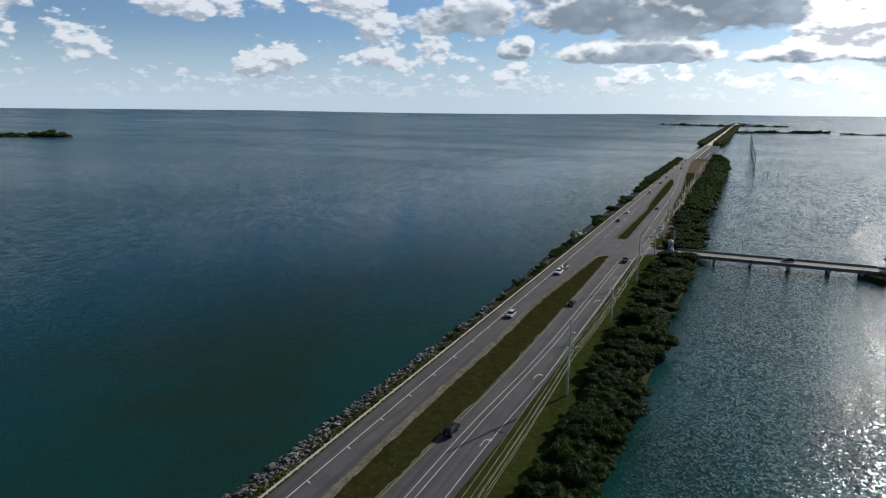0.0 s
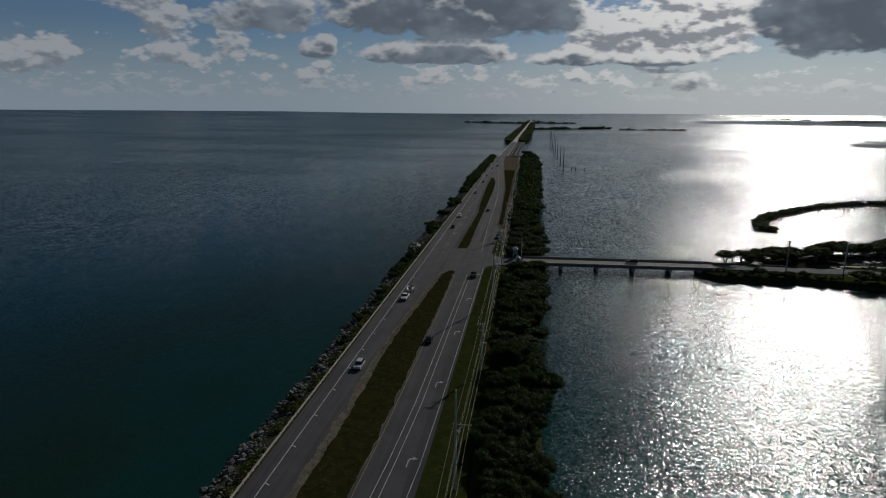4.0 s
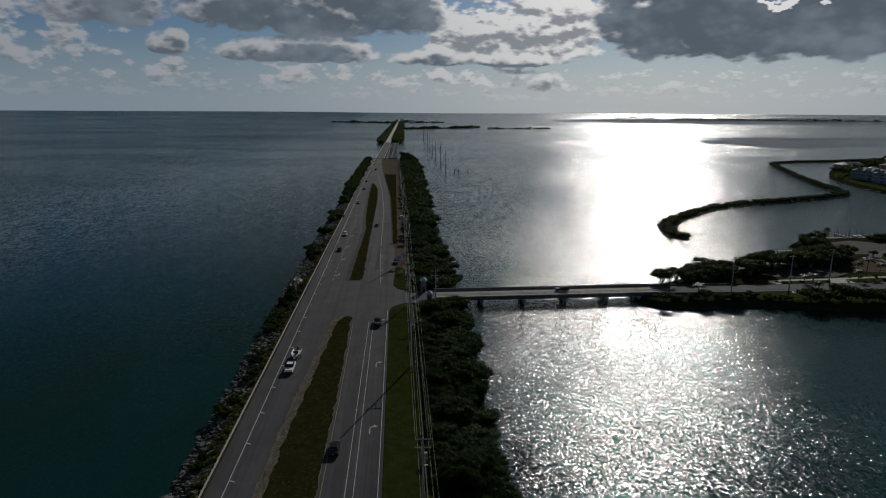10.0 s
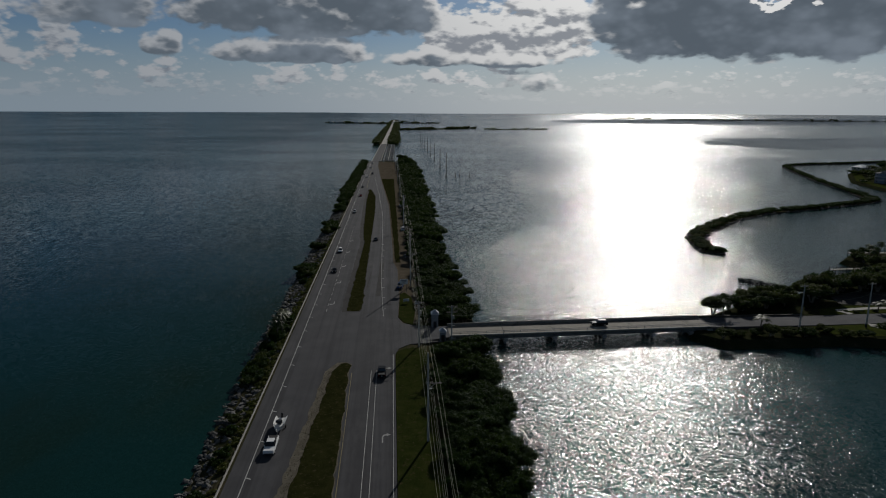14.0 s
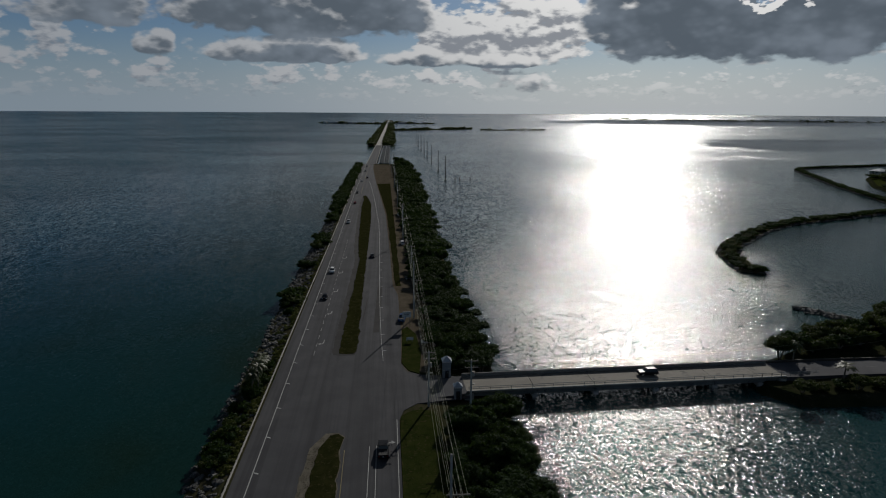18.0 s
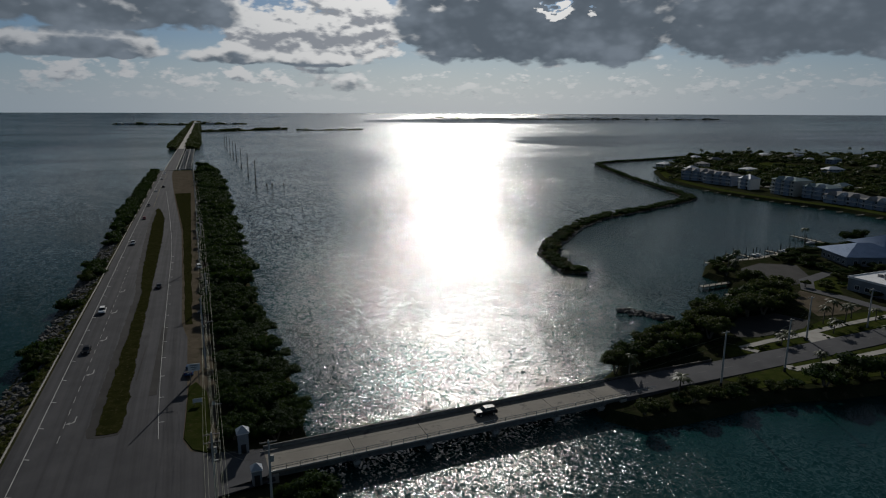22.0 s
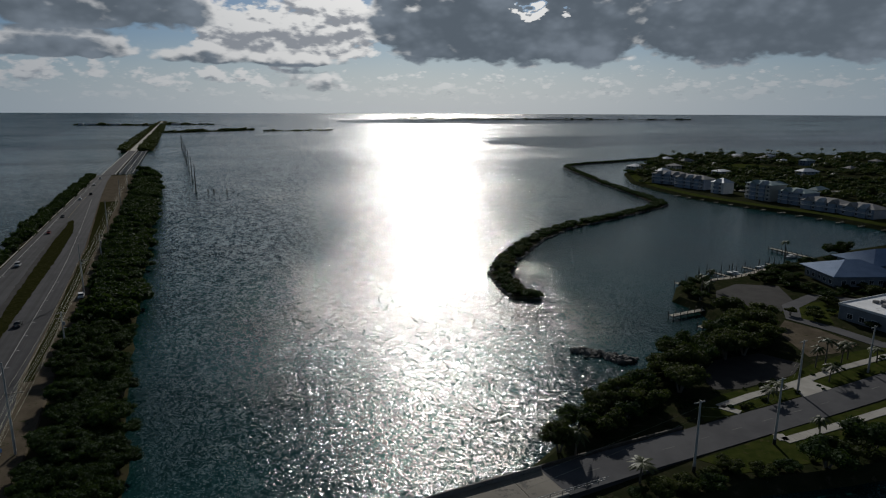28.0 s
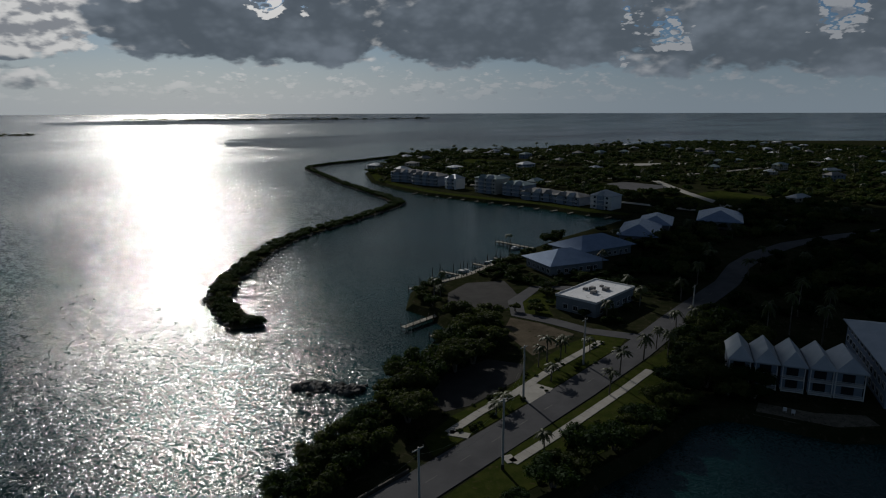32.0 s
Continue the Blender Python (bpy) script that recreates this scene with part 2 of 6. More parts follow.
def water_material():
    m = bpy.data.materials.new("sea water")
    m.use_nodes = True
    n = Nodes(m.node_tree)
    place = n.add("ShaderNodeNewGeometry").outputs["Position"]
    x, y, _ = n.xyz(place)
    # open sea is blue-green, the shelf beside the causeway greener and darker with seagrass
    shelf = n.ramp(n.math("ADD", x, n.math("MULTIPLY", n.noise(place, 0.02, 3.0), 60.0)), -140.0, 20.0)
    grassbed = n.ramp(n.noise(n.scaled(place, (1.0, 0.6, 1.0)), 0.012, 4.0, 0.6), 0.42, 0.62)
    deep = n.mix(n.ramp(n.noise(n.scaled(place, (0.35, 1.0, 1.0)), 0.004, 3.0), 0.35, 0.65), rgb(0.0015, 0.028, 0.044), rgb(0.003, 0.040, 0.052))
    near = n.mix(grassbed, rgb(0.005, 0.028, 0.026), rgb(0.008, 0.021, 0.012))
    left = n.mix(shelf, deep, near)
    lagoon = n.mix(n.ramp(n.noise(place, 0.02, 3.0), 0.35, 0.65), rgb(0.004, 0.036, 0.036), rgb(0.005, 0.025, 0.024))
    color = n.mix(n.ramp(x, 20.0, 60.0), left, lagoon)
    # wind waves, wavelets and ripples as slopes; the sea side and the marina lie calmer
    sea_side = n.ramp(x, 0.0, 45.0, 1.0, 0.0)
    # less calm far out, which makes the mirrored sky come out darker
    calm_side = n.math("MULTIPLY", sea_side, n.ramp(x, -260.0, -40.0, 0.55, 1.0))
    harbour = n.math("MULTIPLY", n.ramp(n.math("SUBTRACT", x, n.math("MULTIPLY", y, 0.72)), -50.0, 5.0), n.ramp(y, 235.0, 290.0))
    channel = n.math("MULTIPLY", n.ramp(x, 92.0, 150.0), n.ramp(y, 200.0, 215.0, 1.0, 0.0))
    calm = n.math("MAXIMUM", calm_side, n.math("MAXIMUM", n.math("MULTIPLY", harbour, 0.95), n.math("MULTIPLY", channel, 0.6)))
    drift = n.noise(n.scaled(place, (0.4, 1.0, 1.0)), 0.0045, 4.0, 0.6)
    slick = n.ramp(drift, 0.40, 0.62)
    gust = n.ramp(slick, 0.0, 1.0, 0.75, 1.05)
    still = n.ramp(calm, 0.0, 1.0, 1.0, 0.14)
    wind = n.math("MULTIPLY", n.ramp(calm_side, 0.0, 1.0, 1.0, 0.20), n.ramp(channel, 0.0, 1.0, 1.0, 0.65))
    fetch = n.vmath("LENGTH", n.vmath("SUBTRACT", place, (60.0, 120.0, 0.0)), out=1)
    bend = n.vmath("ADD", place, n.scaled(n.color_noise(place, 0.05, 1.0), (6.0, 6.0, 0.0)))
    long_crests, short_crests = n.scaled(bend, (1.5, 0.55, 1.0)), n.scaled(bend, (1.2, 0.85, 1.0))
    slope = None
    # the longer waves grow with distance from (60, 120)
    for v, scale, near_amount, open_amount, part_of in ((long_crests, 0.07, 0.05, 0.14, still), (long_crests, 0.30, 0.14, 0.54, still), (short_crests, 1.0, 0.52, 1.05, still), (short_crests, 2.1, 1.00, 0.85, wind), (place, 4.6, 0.95, 0.30, wind)):
        tilt = n.vmath("SUBTRACT", n.color_noise(v, scale, 1.0), (0.5, 0.5, 0.5))
        grow = n.add("ShaderNodeVectorMath", operation="SCALE")
        n.put(n.scaled(tilt, (1.0, 1.15, 0.0)), grow.inputs[0])
        n.put(n.math("MULTIPLY", n.math("MULTIPLY", gust, part_of), n.ramp(fetch, 60.0, 420.0, near_amount, open_amount)), grow.inputs[3])
        slope = grow.outputs[0] if slope is None else n.vmath("ADD", slope, grow.outputs[0])
    normal = n.vmath("NORMALIZE", n.vmath("ADD", slope, (0.0, 0.0, 1.0)))
    b = n.add("ShaderNodeBsdfPrincipled")
    n.put(color, b.inputs["Base Color"])
    n.put(n.math("ADD", n.ramp(slick, 0.0, 1.0, 0.10, 0.13), n.ramp(fetch, 250.0, 1500.0, 0.0, 0.10)), b.inputs["Roughness"])
    # sky reflection is dimmed by hand: gloss cut over x on the sea side
    n.put(n.ramp(sea_side, 0.0, 1.0, 0.42, n.ramp(x, -300.0, -40.0, 0.015, 0.07)), b.inputs["Specular IOR Level"])
    b.inputs["IOR"].default_value = 1.333
    n.put(normal, b.inputs["Normal"])
    n.put(b.outputs[0], n.add("ShaderNodeOutputMaterial").inputs[0])
    return m


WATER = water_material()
ASPHALT = material("worn grey asphalt", ((0.050, 0.050, 0.053), (0.076, 0.075, 0.078)), 0.7, 0.9, bump=0.15, spec=0.12, grain=0.4, streak=0.42)
ASPHALT_DARK = material("dark patched asphalt", ((0.032, 0.031, 0.030), (0.054, 0.051, 0.048)), 0.9, 0.92, bump=0.15, spec=0.08)
ASPHALT_SIDE = material("side road asphalt", ((0.062, 0.062, 0.066), (0.096, 0.096, 0.100)), 0.8, 0.92, bump=0.15, spec=0.10)
GRASS = material("mown grass", ((0.013, 0.016, 0.005), (0.029, 0.029, 0.010), (0.052, 0.043, 0.022)), 2.4, 0.95, bump=0.6, bump_scale=5.0, spec=0.0)
LAWN = material("green lawn", ((0.016, 0.024, 0.006), (0.034, 0.039, 0.011), (0.048, 0.042, 0.018)), 1.8, 0.95, bump=0.6, bump_scale=5.0, spec=0.0)
LAWN_BRIGHT = material("watered bright lawn", ((0.022, 0.034, 0.008), (0.052, 0.060, 0.015), (0.062, 0.054, 0.024)), 1.8, 0.95, bump=0.6, bump_scale=5.0, spec=0.0)
SAND = material("crushed coral sand", ((0.085, 0.076, 0.058), (0.170, 0.152, 0.120), (0.034, 0.034, 0.018)), 3.0, 0.95, bump=0.4, spec=0.0)
DIRT = material("trodden sandy dirt", ((0.075, 0.062, 0.046), (0.13, 0.108, 0.08), (0.05, 0.053, 0.026)), 1.2, 0.95, bump=0.4, spec=0.0)
EARTH = material("scrub earth", ((0.030, 0.034, 0.015), (0.062, 0.053, 0.032), (0.02, 0.032, 0.009)), 1.0, 0.95, bump=0.5, spec=0.0)
PAINT = material("worn white road paint", ((0.32, 0.32, 0.305), (0.50, 0.50, 0.475)), 3.0, 0.7)
PAINT_OLD = material("faded white road paint", ((0.20, 0.20, 0.19), (0.33, 0.33, 0.315)), 3.0, 0.75)
PAINT_FAINT = material("rubbed road paint", ((0.10, 0.10, 0.095), (0.16, 0.16, 0.15)), 3.0, 0.8)
YELLOW = material("yellow road paint", ((0.15, 0.12, 0.05), (0.22, 0.18, 0.075)), 3.0, 0.7)
CONCRETE = material("weathered concrete", ((0.27, 0.26, 0.235), (0.40, 0.385, 0.35), (0.17, 0.165, 0.15)), 1.4, 0.88, bump=0.2)
CONCRETE_DARK = material("stained dark concrete", ((0.12, 0.118, 0.11), (0.20, 0.195, 0.18), (0.07, 0.07, 0.065)), 1.4, 0.9, bump=0.2)
DECK = material("tan bridge deck", ((0.15, 0.135, 0.11), (0.215, 0.195, 0.16), (0.10, 0.093, 0.08)), 0.8, 0.85, bump=0.15)
PATH_CONCRETE = material("pale pavement concrete", ((0.28, 0.265, 0.235), (0.38, 0.36, 0.32)), 1.6, 0.88, bump=0.12)
STEEL = material("galvanised steel", ((0.45, 0.45, 0.44), (0.58, 0.58, 0.56)), 3.0, 0.42, metal=0.85)
ROCK = material("limestone boulder", ((0.050, 0.049, 0.046), (0.125, 0.121, 0.112), (0.026, 0.028, 0.023)), 2.2, 0.9, bump=0.5, random_tint=0.45)
ROCKS = material("limestone rubble", ((0.050, 0.049, 0.046), (0.125, 0.121, 0.112), (0.026, 0.028, 0.023)), 2.2, 0.9, bump=0.5, random_tint=0.45, island=True)
LEAF = material("mangrove leaves", ((0.006, 0.020, 0.004), (0.017, 0.040, 0.008)), 1.4, 0.75, spec=0.08, random_tint=0.25, leaf=0.28)
LEAF_LIGHT = material("sea grape leaves", ((0.026, 0.042, 0.010), (0.062, 0.070, 0.020)), 1.4, 0.75, spec=0.08, random_tint=0.3, leaf=0.3)
FROND = material("palm fronds", ((0.030, 0.048, 0.012), (0.075, 0.082, 0.026)), 1.4, 0.55, spec=0.3, random_tint=0.2, leaf=0.25)
CREEPER = material("yellow-green creeper leaves", ((0.05, 0.062, 0.012), (0.13, 0.125, 0.030)), 1.6, 0.7, spec=0.1, random_tint=0.3, leaf=0.3, island=True)
ISLE_EARTH = material("dark island soil and undergrowth", ((0.014, 0.020, 0.008), (0.034, 0.034, 0.018), (0.055, 0.048, 0.032)), 1.0, 0.95, bump=0.5, spec=0.0)
BARK = material("grey bark", ((0.10, 0.085, 0.065), (0.19, 0.165, 0.13)), 3.0, 0.9, bump=0.5)
POLE_WOOD = material("grey utility pole", ((0.16, 0.14, 0.12), (0.27, 0.245, 0.215)), 2.0, 0.85, bump=0.3)
POLE_CONC = material("pale concrete pole", ((0.33, 0.32, 0.295), (0.43, 0.42, 0.39)), 2.0, 0.85)
WIRE = material("weathered cable", ((0.34, 0.35, 0.24), (0.44, 0.44, 0.32)), 3.0, 0.6)
WHITE = material("white painted board", ((0.56, 0.56, 0.55), (0.68, 0.68, 0.66)), 1.5, 0.6)
ROOF_WHITE = material("white flat roofing", ((0.62, 0.63, 0.64), (0.78, 0.78, 0.78), (0.48, 0.48, 0.47)), 0.8, 0.7)
ROOF_BLUE = material("blue-grey metal roof", ((0.13, 0.19, 0.29), (0.19, 0.26, 0.38)), 1.2, 0.35, metal=0.3)
ROOF_METAL = material("silvery metal roof", ((0.32, 0.35, 0.38), (0.44, 0.46, 0.48)), 1.2, 0.42, metal=0.5)
ROOF_GREEN = material("grey-green metal roof", ((0.16, 0.22, 0.22), (0.25, 0.31, 0.30)), 1.2, 0.45, metal=0.3)
ROOF_GREY = material("grey shingle roof", ((0.17, 0.165, 0.16), (0.27, 0.26, 0.25)), 1.2, 0.85)
WALL_BLUE = material("pale blue wall", ((0.17, 0.21, 0.27), (0.24, 0.28, 0.34)), 1.2, 0.75)
WALL_CREAM = material("cream wall", ((0.34, 0.32, 0.27), (0.43, 0.40, 0.35)), 1.2, 0.8)
WALL_GREY = material("grey wall", ((0.17, 0.185, 0.20), (0.24, 0.255, 0.27)), 1.2, 0.8)
GLASS = material("dark window glass", ((0.015, 0.02, 0.025), (0.03, 0.035, 0.04)), 1.0, 0.12, spec=0.35)
WOOD = material("grey dock boards", ((0.24, 0.215, 0.17), (0.38, 0.34, 0.28)), 3.0, 0.85, random_tint=0.2)
WOOD_DARK = material("wet dark timber", ((0.045, 0.038, 0.03), (0.09, 0.075, 0.06)), 3.0, 0.8)
RUBBER = material("black rubber", ((0.012, 0.012, 0.012), (0.022, 0.022, 0.022)), 2.0, 0.8)
DARK = material("dark painted metal", ((0.02, 0.02, 0.022), (0.035, 0.035, 0.038)), 2.0, 0.4)


def paintwork(name, c):
    return material(name, (c, tuple(min(v * 1.1, 1.0) for v in c)), 2.0, 0.38, spec=0.06)


CAR_BLACK, CAR_WHITE, CAR_SILVER = paintwork("black car paint", (0.012, 0.012, 0.014)), paintwork("white car paint", (0.70, 0.70, 0.69)), paintwork("silver car paint", (0.38, 0.39, 0.40))
CAR_RED, CAR_BLUE, CAR_GREY = paintwork("dark red car paint", (0.16, 0.02, 0.02)), paintwork("blue car paint", (0.03, 0.07, 0.16)), paintwork("grey car paint", (0.09, 0.092, 0.095))
TAIL = material("red lamp glass", ((0.22, 0.012, 0.01), (0.3, 0.02, 0.015)), 2.0, 0.25)
HEAD = material("clear lamp glass", ((0.6, 0.6, 0.58), (0.7, 0.7, 0.68)), 2.0, 0.15)


# ---- building helpers ----
def mesh_of(name, verts, faces, mat, smooth=False):
    me = bpy.data.meshes.new(name)
    me.from_pydata([tuple(v) for v in verts], [], [tuple(f) for f in faces])
    me.update()
    for m in (mat if isinstance(mat, (list, tuple)) else [mat]):
        me.materials.append(m)
    if smooth:
        me.shade_smooth()
    return me


def ob_of(name, verts, faces, mat, parent=None, label="", category="", kind="", group="", smooth=False, at=None):
    ob = new(name, mesh_of(name, verts, faces, mat, smooth))
    if parent is not None:
        ob.parent = parent
    if at is not None:
        ob.matrix_basis = at
    return tagged(ob, label, category, group, kind)


def part(name, bm, mat, parent, label="", at=None, smooth=False):
    me = bpy.data.meshes.new(name)
    bm.to_mesh(me)
    bm.free()
    me.materials.append(mat)
    if smooth:
        me.shade_smooth()
    ob = new(name, me)
    ob.parent = parent
    if at is not None:
        ob.matrix_basis = at
    return tagged(ob, label)


def share(name, me, parent, m, label=""):
    ob = new(name, me)
    ob.parent = parent
    ob.matrix_basis = m
    return tagged(ob, label)


def thing(name, label, category, m=None, group="", kind=""):
    ob = new(name)
    ob.empty_display_size = 0.3
    if m is not None:
        ob.matrix_basis = m
    return tagged(ob, label, category, group, kind)


def box_bm(sx, sy, sz, at=(0, 0, 0), bevel=0.0, bm=None, turn=0.0):
    """A box standing on its base at the given place."""
    bm = bm or bmesh.new()
    made = bmesh.ops.create_cube(bm, size=1.0, matrix=Matrix.Translation((at[0], at[1], at[2] + sz / 2)) @ Matrix.Rotation(turn, 4, "Z") @ Matrix.Diagonal((sx, sy, sz, 1)))
    if bevel:
        edges = list({e for v in made["verts"] for e in v.link_edges})
        bmesh.ops.bevel(bm, geom=edges, offset=bevel, segments=1, affect="EDGES")
    return bm


def rod_bm(a, b, r1, r2=None, n=8, bm=None):
    bm = bm or bmesh.new()
    a, b = Vector(a), Vector(b)
    d = b - a
    m = Matrix.Translation((a + b) / 2) @ d.to_track_quat("Z", "Y").to_matrix().to_4x4()
    bmesh.ops.create_cone(bm, cap_ends=True, segments=n, radius1=r1, radius2=r1 if r2 is None else r2, depth=d.length, matrix=m)
    return bm


def sea(x, y):
    """The level of the sea: flat here, and lifting to the line of the horizon far out."""
    r = math.hypot(x - 60, y - 50)
    return 0.0 if r < 3600 else 33.0 * ((r - 3600) / 1350) ** 2


def lerp_line(pts, y):
    """x at y on a polyline of (y, x)."""
    return float(np.interp(y, [p[0] for p in pts], [p[1] for p in pts]))


def strip(name, rows, mat, **tags):
    """A lofted sheet from rows of points, each row going across."""
    n = len(rows[0])
    verts = [p for r in rows for p in r]
    faces = [(i * n + j, i * n + j + 1, (i + 1) * n + j + 1, (i + 1) * n + j) for i in range(len(rows) - 1) for j in range(n - 1)]
    return ob_of(name, verts, faces, mat, **tags)


def slab(name, outline, z, mat, depth=0.3, skirt=0.0, **tags):
    """A flat piece of ground with a rim that falls outwards; the outline goes round anticlockwise."""
    bm = bmesh.new()
    vs = [bm.verts.new((x, y, z)) for x, y in outline]
    f = bm.faces.new(vs)
    f.normal_update()
    if f.normal.z < 0:
        f.normal_flip()
    c = list(outline)
    n = len(c)
    low = []
    area = sum(c[i][0] * c[(i + 1) % n][1] - c[(i + 1) % n][0] * c[i][1] for i in range(n))
    sign = 1 if area > 0 else -1
    for i in range(n):
        a, b = Vector(c[i - 1]), Vector(c[(i + 1) % n])
        t = (b - a).normalized()
        low.append(bm.verts.new((c[i][0] + t.y * skirt * sign, c[i][1] - t.x * skirt * sign, z - depth)))
    for i in range(n):
        j = (i + 1) % n
        bm.faces.new((vs[j], vs[i], low[i], low[j]))
    bmesh.ops.triangulate(bm, faces=[f])
    bmesh.ops.recalc_face_normals(bm, faces=bm.faces[:])
    me = bpy.data.meshes.new(name)
    bm.to_mesh(me)
    bm.free()
    me.materials.append(mat)
    ob = new(name, me)
    par = tags.pop("parent", None)
    if par:
        ob.parent = par
    return tagged(ob, **tags)


def inside(poly, x, y):
    hit = False
    for (x1, y1), (x2, y2) in zip(poly, poly[1:] + poly[:1]):
        if (y1 > y) != (y2 > y) and x < (x2 - x1) * (y - y1) / (y2 - y1) + x1:
            hit = not hit
    return hit


def ribbon(line, width):
    """The outline of a band along a line of points."""
    left, right = [], []
    for i, p in enumerate(line):
        a, b = Vector(line[max(i - 1, 0)][:2]), Vector(line[min(i + 1, len(line) - 1)][:2])
        t = (b - a).normalized()
        h = (width[i] if isinstance(width, (list, tuple)) else width) / 2
        left.append((p[0] - t.y * h, p[1] + t.x * h))
        right.append((p[0] + t.y * h, p[1] - t.x * h))
    return right + left[::-1]


# ---- sea ----
verts, faces = [(60.0, 50.0, 0.0)], []
RINGS = [60, 150, 300, 500, 800, 1200, 1700, 2300, 2900, 3400, 3600, 3750, 3900, 4050, 4200, 4350, 4500, 4650, 4800, 4950, 5200]
SPOKES = 96
for r in RINGS:
    for k in range(SPOKES):
        a = 2 * math.pi * k / SPOKES
        x, y = 60 + r * math.cos(a), 50 + r * math.sin(a)
        verts.append((x, y, sea(x, y)))
for k in range(SPOKES):
    faces.append((0, 1 + k, 1 + (k + 1) % SPOKES))
for i in range(len(RINGS) - 1):
    for k in range(SPOKES):
        p, q = 1 + i * SPOKES, 1 + (i + 1) * SPOKES
        faces.append((p + k, q + k, q + (k + 1) % SPOKES, p + (k + 1) % SPOKES))
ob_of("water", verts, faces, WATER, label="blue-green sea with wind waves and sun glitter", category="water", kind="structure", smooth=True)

# ---- unseen clouds added above the camera's view, to shade island and far sea ----
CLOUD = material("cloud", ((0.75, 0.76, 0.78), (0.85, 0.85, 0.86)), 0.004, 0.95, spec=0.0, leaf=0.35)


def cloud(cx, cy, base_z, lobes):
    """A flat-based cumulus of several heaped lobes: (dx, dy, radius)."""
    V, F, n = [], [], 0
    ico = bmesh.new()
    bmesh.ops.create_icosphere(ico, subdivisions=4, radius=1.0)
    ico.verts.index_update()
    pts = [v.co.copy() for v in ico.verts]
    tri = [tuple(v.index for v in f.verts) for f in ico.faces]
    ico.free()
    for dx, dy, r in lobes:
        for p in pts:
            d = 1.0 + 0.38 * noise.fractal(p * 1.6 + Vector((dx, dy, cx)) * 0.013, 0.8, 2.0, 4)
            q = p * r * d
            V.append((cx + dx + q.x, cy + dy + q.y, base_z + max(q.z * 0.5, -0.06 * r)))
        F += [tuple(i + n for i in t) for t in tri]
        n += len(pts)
    return ob_of("cloud", V, F, CLOUD, label="unseen flat-based cumulus cloud added to shade the ground", category="cloud", kind="structure", smooth=True)


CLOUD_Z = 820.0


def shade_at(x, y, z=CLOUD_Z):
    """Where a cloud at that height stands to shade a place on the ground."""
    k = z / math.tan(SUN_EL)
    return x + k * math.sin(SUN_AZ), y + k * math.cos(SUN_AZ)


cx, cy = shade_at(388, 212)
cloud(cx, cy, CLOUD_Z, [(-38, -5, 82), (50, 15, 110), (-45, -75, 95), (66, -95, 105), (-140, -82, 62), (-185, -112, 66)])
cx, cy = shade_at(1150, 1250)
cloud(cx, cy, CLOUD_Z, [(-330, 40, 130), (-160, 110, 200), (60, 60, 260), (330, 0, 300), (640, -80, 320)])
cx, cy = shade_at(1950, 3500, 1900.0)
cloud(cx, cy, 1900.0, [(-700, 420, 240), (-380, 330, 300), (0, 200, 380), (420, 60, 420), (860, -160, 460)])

# ---- causeway ----
Y0, Y1 = -130.0, 828.0
ROAD_Z = 2.2
LEFT_SHORE = [(-130, -10.8), (0, -10.8), (100, -9.5), (200, -11.5), (350, -12.0), (520, -11.0), (828, -10.5)]
RIGHT_SHORE = [(-130, 44.0), (20, 46.0), (60, 48.0), (100, 47.5), (190, 50.5), (250, 51.5), (300, 49.5), (400, 50.0), (670, 53.0), (800, 52.0), (828, 46.0)]
rows = []
for i in range(161):
    y = Y0 + (Y1 - Y0) * i / 160
    j = noise.noise((0.0, y * 0.08, 3.0))
    l, r = lerp_line(LEFT_SHORE, y) + 0.8 * j, lerp_line(RIGHT_SHORE, y) + 1.2 * j
    rows.append([(l - 2.5, y, -1.2), (l, y, -0.1), (-6.5 + 0.4 * j, y, 1.2), (-4.2, y, 2.1), (30.0, y, 2.1), (34.0, y, 1.7), (r - 4, y, 0.5), (r, y, -0.2), (r + 3, y, -1.2)])
rows = [[(x, Y0 - 2, -1.2) for x, _, _ in rows[0]]] + rows + [[(x, Y1 + 4, -1.2) for x, _, _ in rows[-1]]]
strip("ground", rows, EARTH, label="low scrub-covered causeway bank between two seas", category="causeway", kind="structure")

# right-hand edge of the paved surface, as (y, x)
PAVED_RIGHT = [(-130, 23.0), (6, 24.6), (28, 25.4), (62, 26.0), (200, 26.0), (204, 27.0), (207, 30.0), (209, 42.0), (220.0, 42.0), (222, 31.5), (224, 28.4), (229, 27.0), (250, 27.6), (288, 27.4), (300, 25.8), (346, 25.2), (458, 23.3), (530, 19.8), (618, 15.6), (677, 13.2), (760, 10.0), (828, 9.2)]
ys = sorted(set([Y0 + i * 6 for i in range(160)] + [p[0] for p in PAVED_RIGHT]))
rows = [[(-2.75, y, ROAD_Z - 0.25), (-2.75, y, ROAD_Z), (4.0, y, ROAD_Z + 0.03), (lerp_line(PAVED_RIGHT, y), y, ROAD_Z), (lerp_line(PAVED_RIGHT, y), y, ROAD_Z - 0.25)] for y in ys]
road = strip("road", rows, ASPHALT, label="worn grey two-carriageway highway with faded lines", category="road", kind="structure")

MED1_L = [(-130, 5.0), (0, 5.2), (35, 4.9), (80, 5.7), (105, 5.1), (130, 5.8), (157, 7.4), (176, 8.4), (190, 9.2)]
MED1_R = [(-130, 12.3), (1, 13.2), (24, 14.2), (41, 15.1), (67, 15.5), (144, 15.5), (168, 15.3), (190, 15.0)]
MED2_L = [(238, 9.2), (300, 9.9), (340, 10.4), (352, 9.6), (375, 8.4), (489, 5.8), (530, 5.8)]
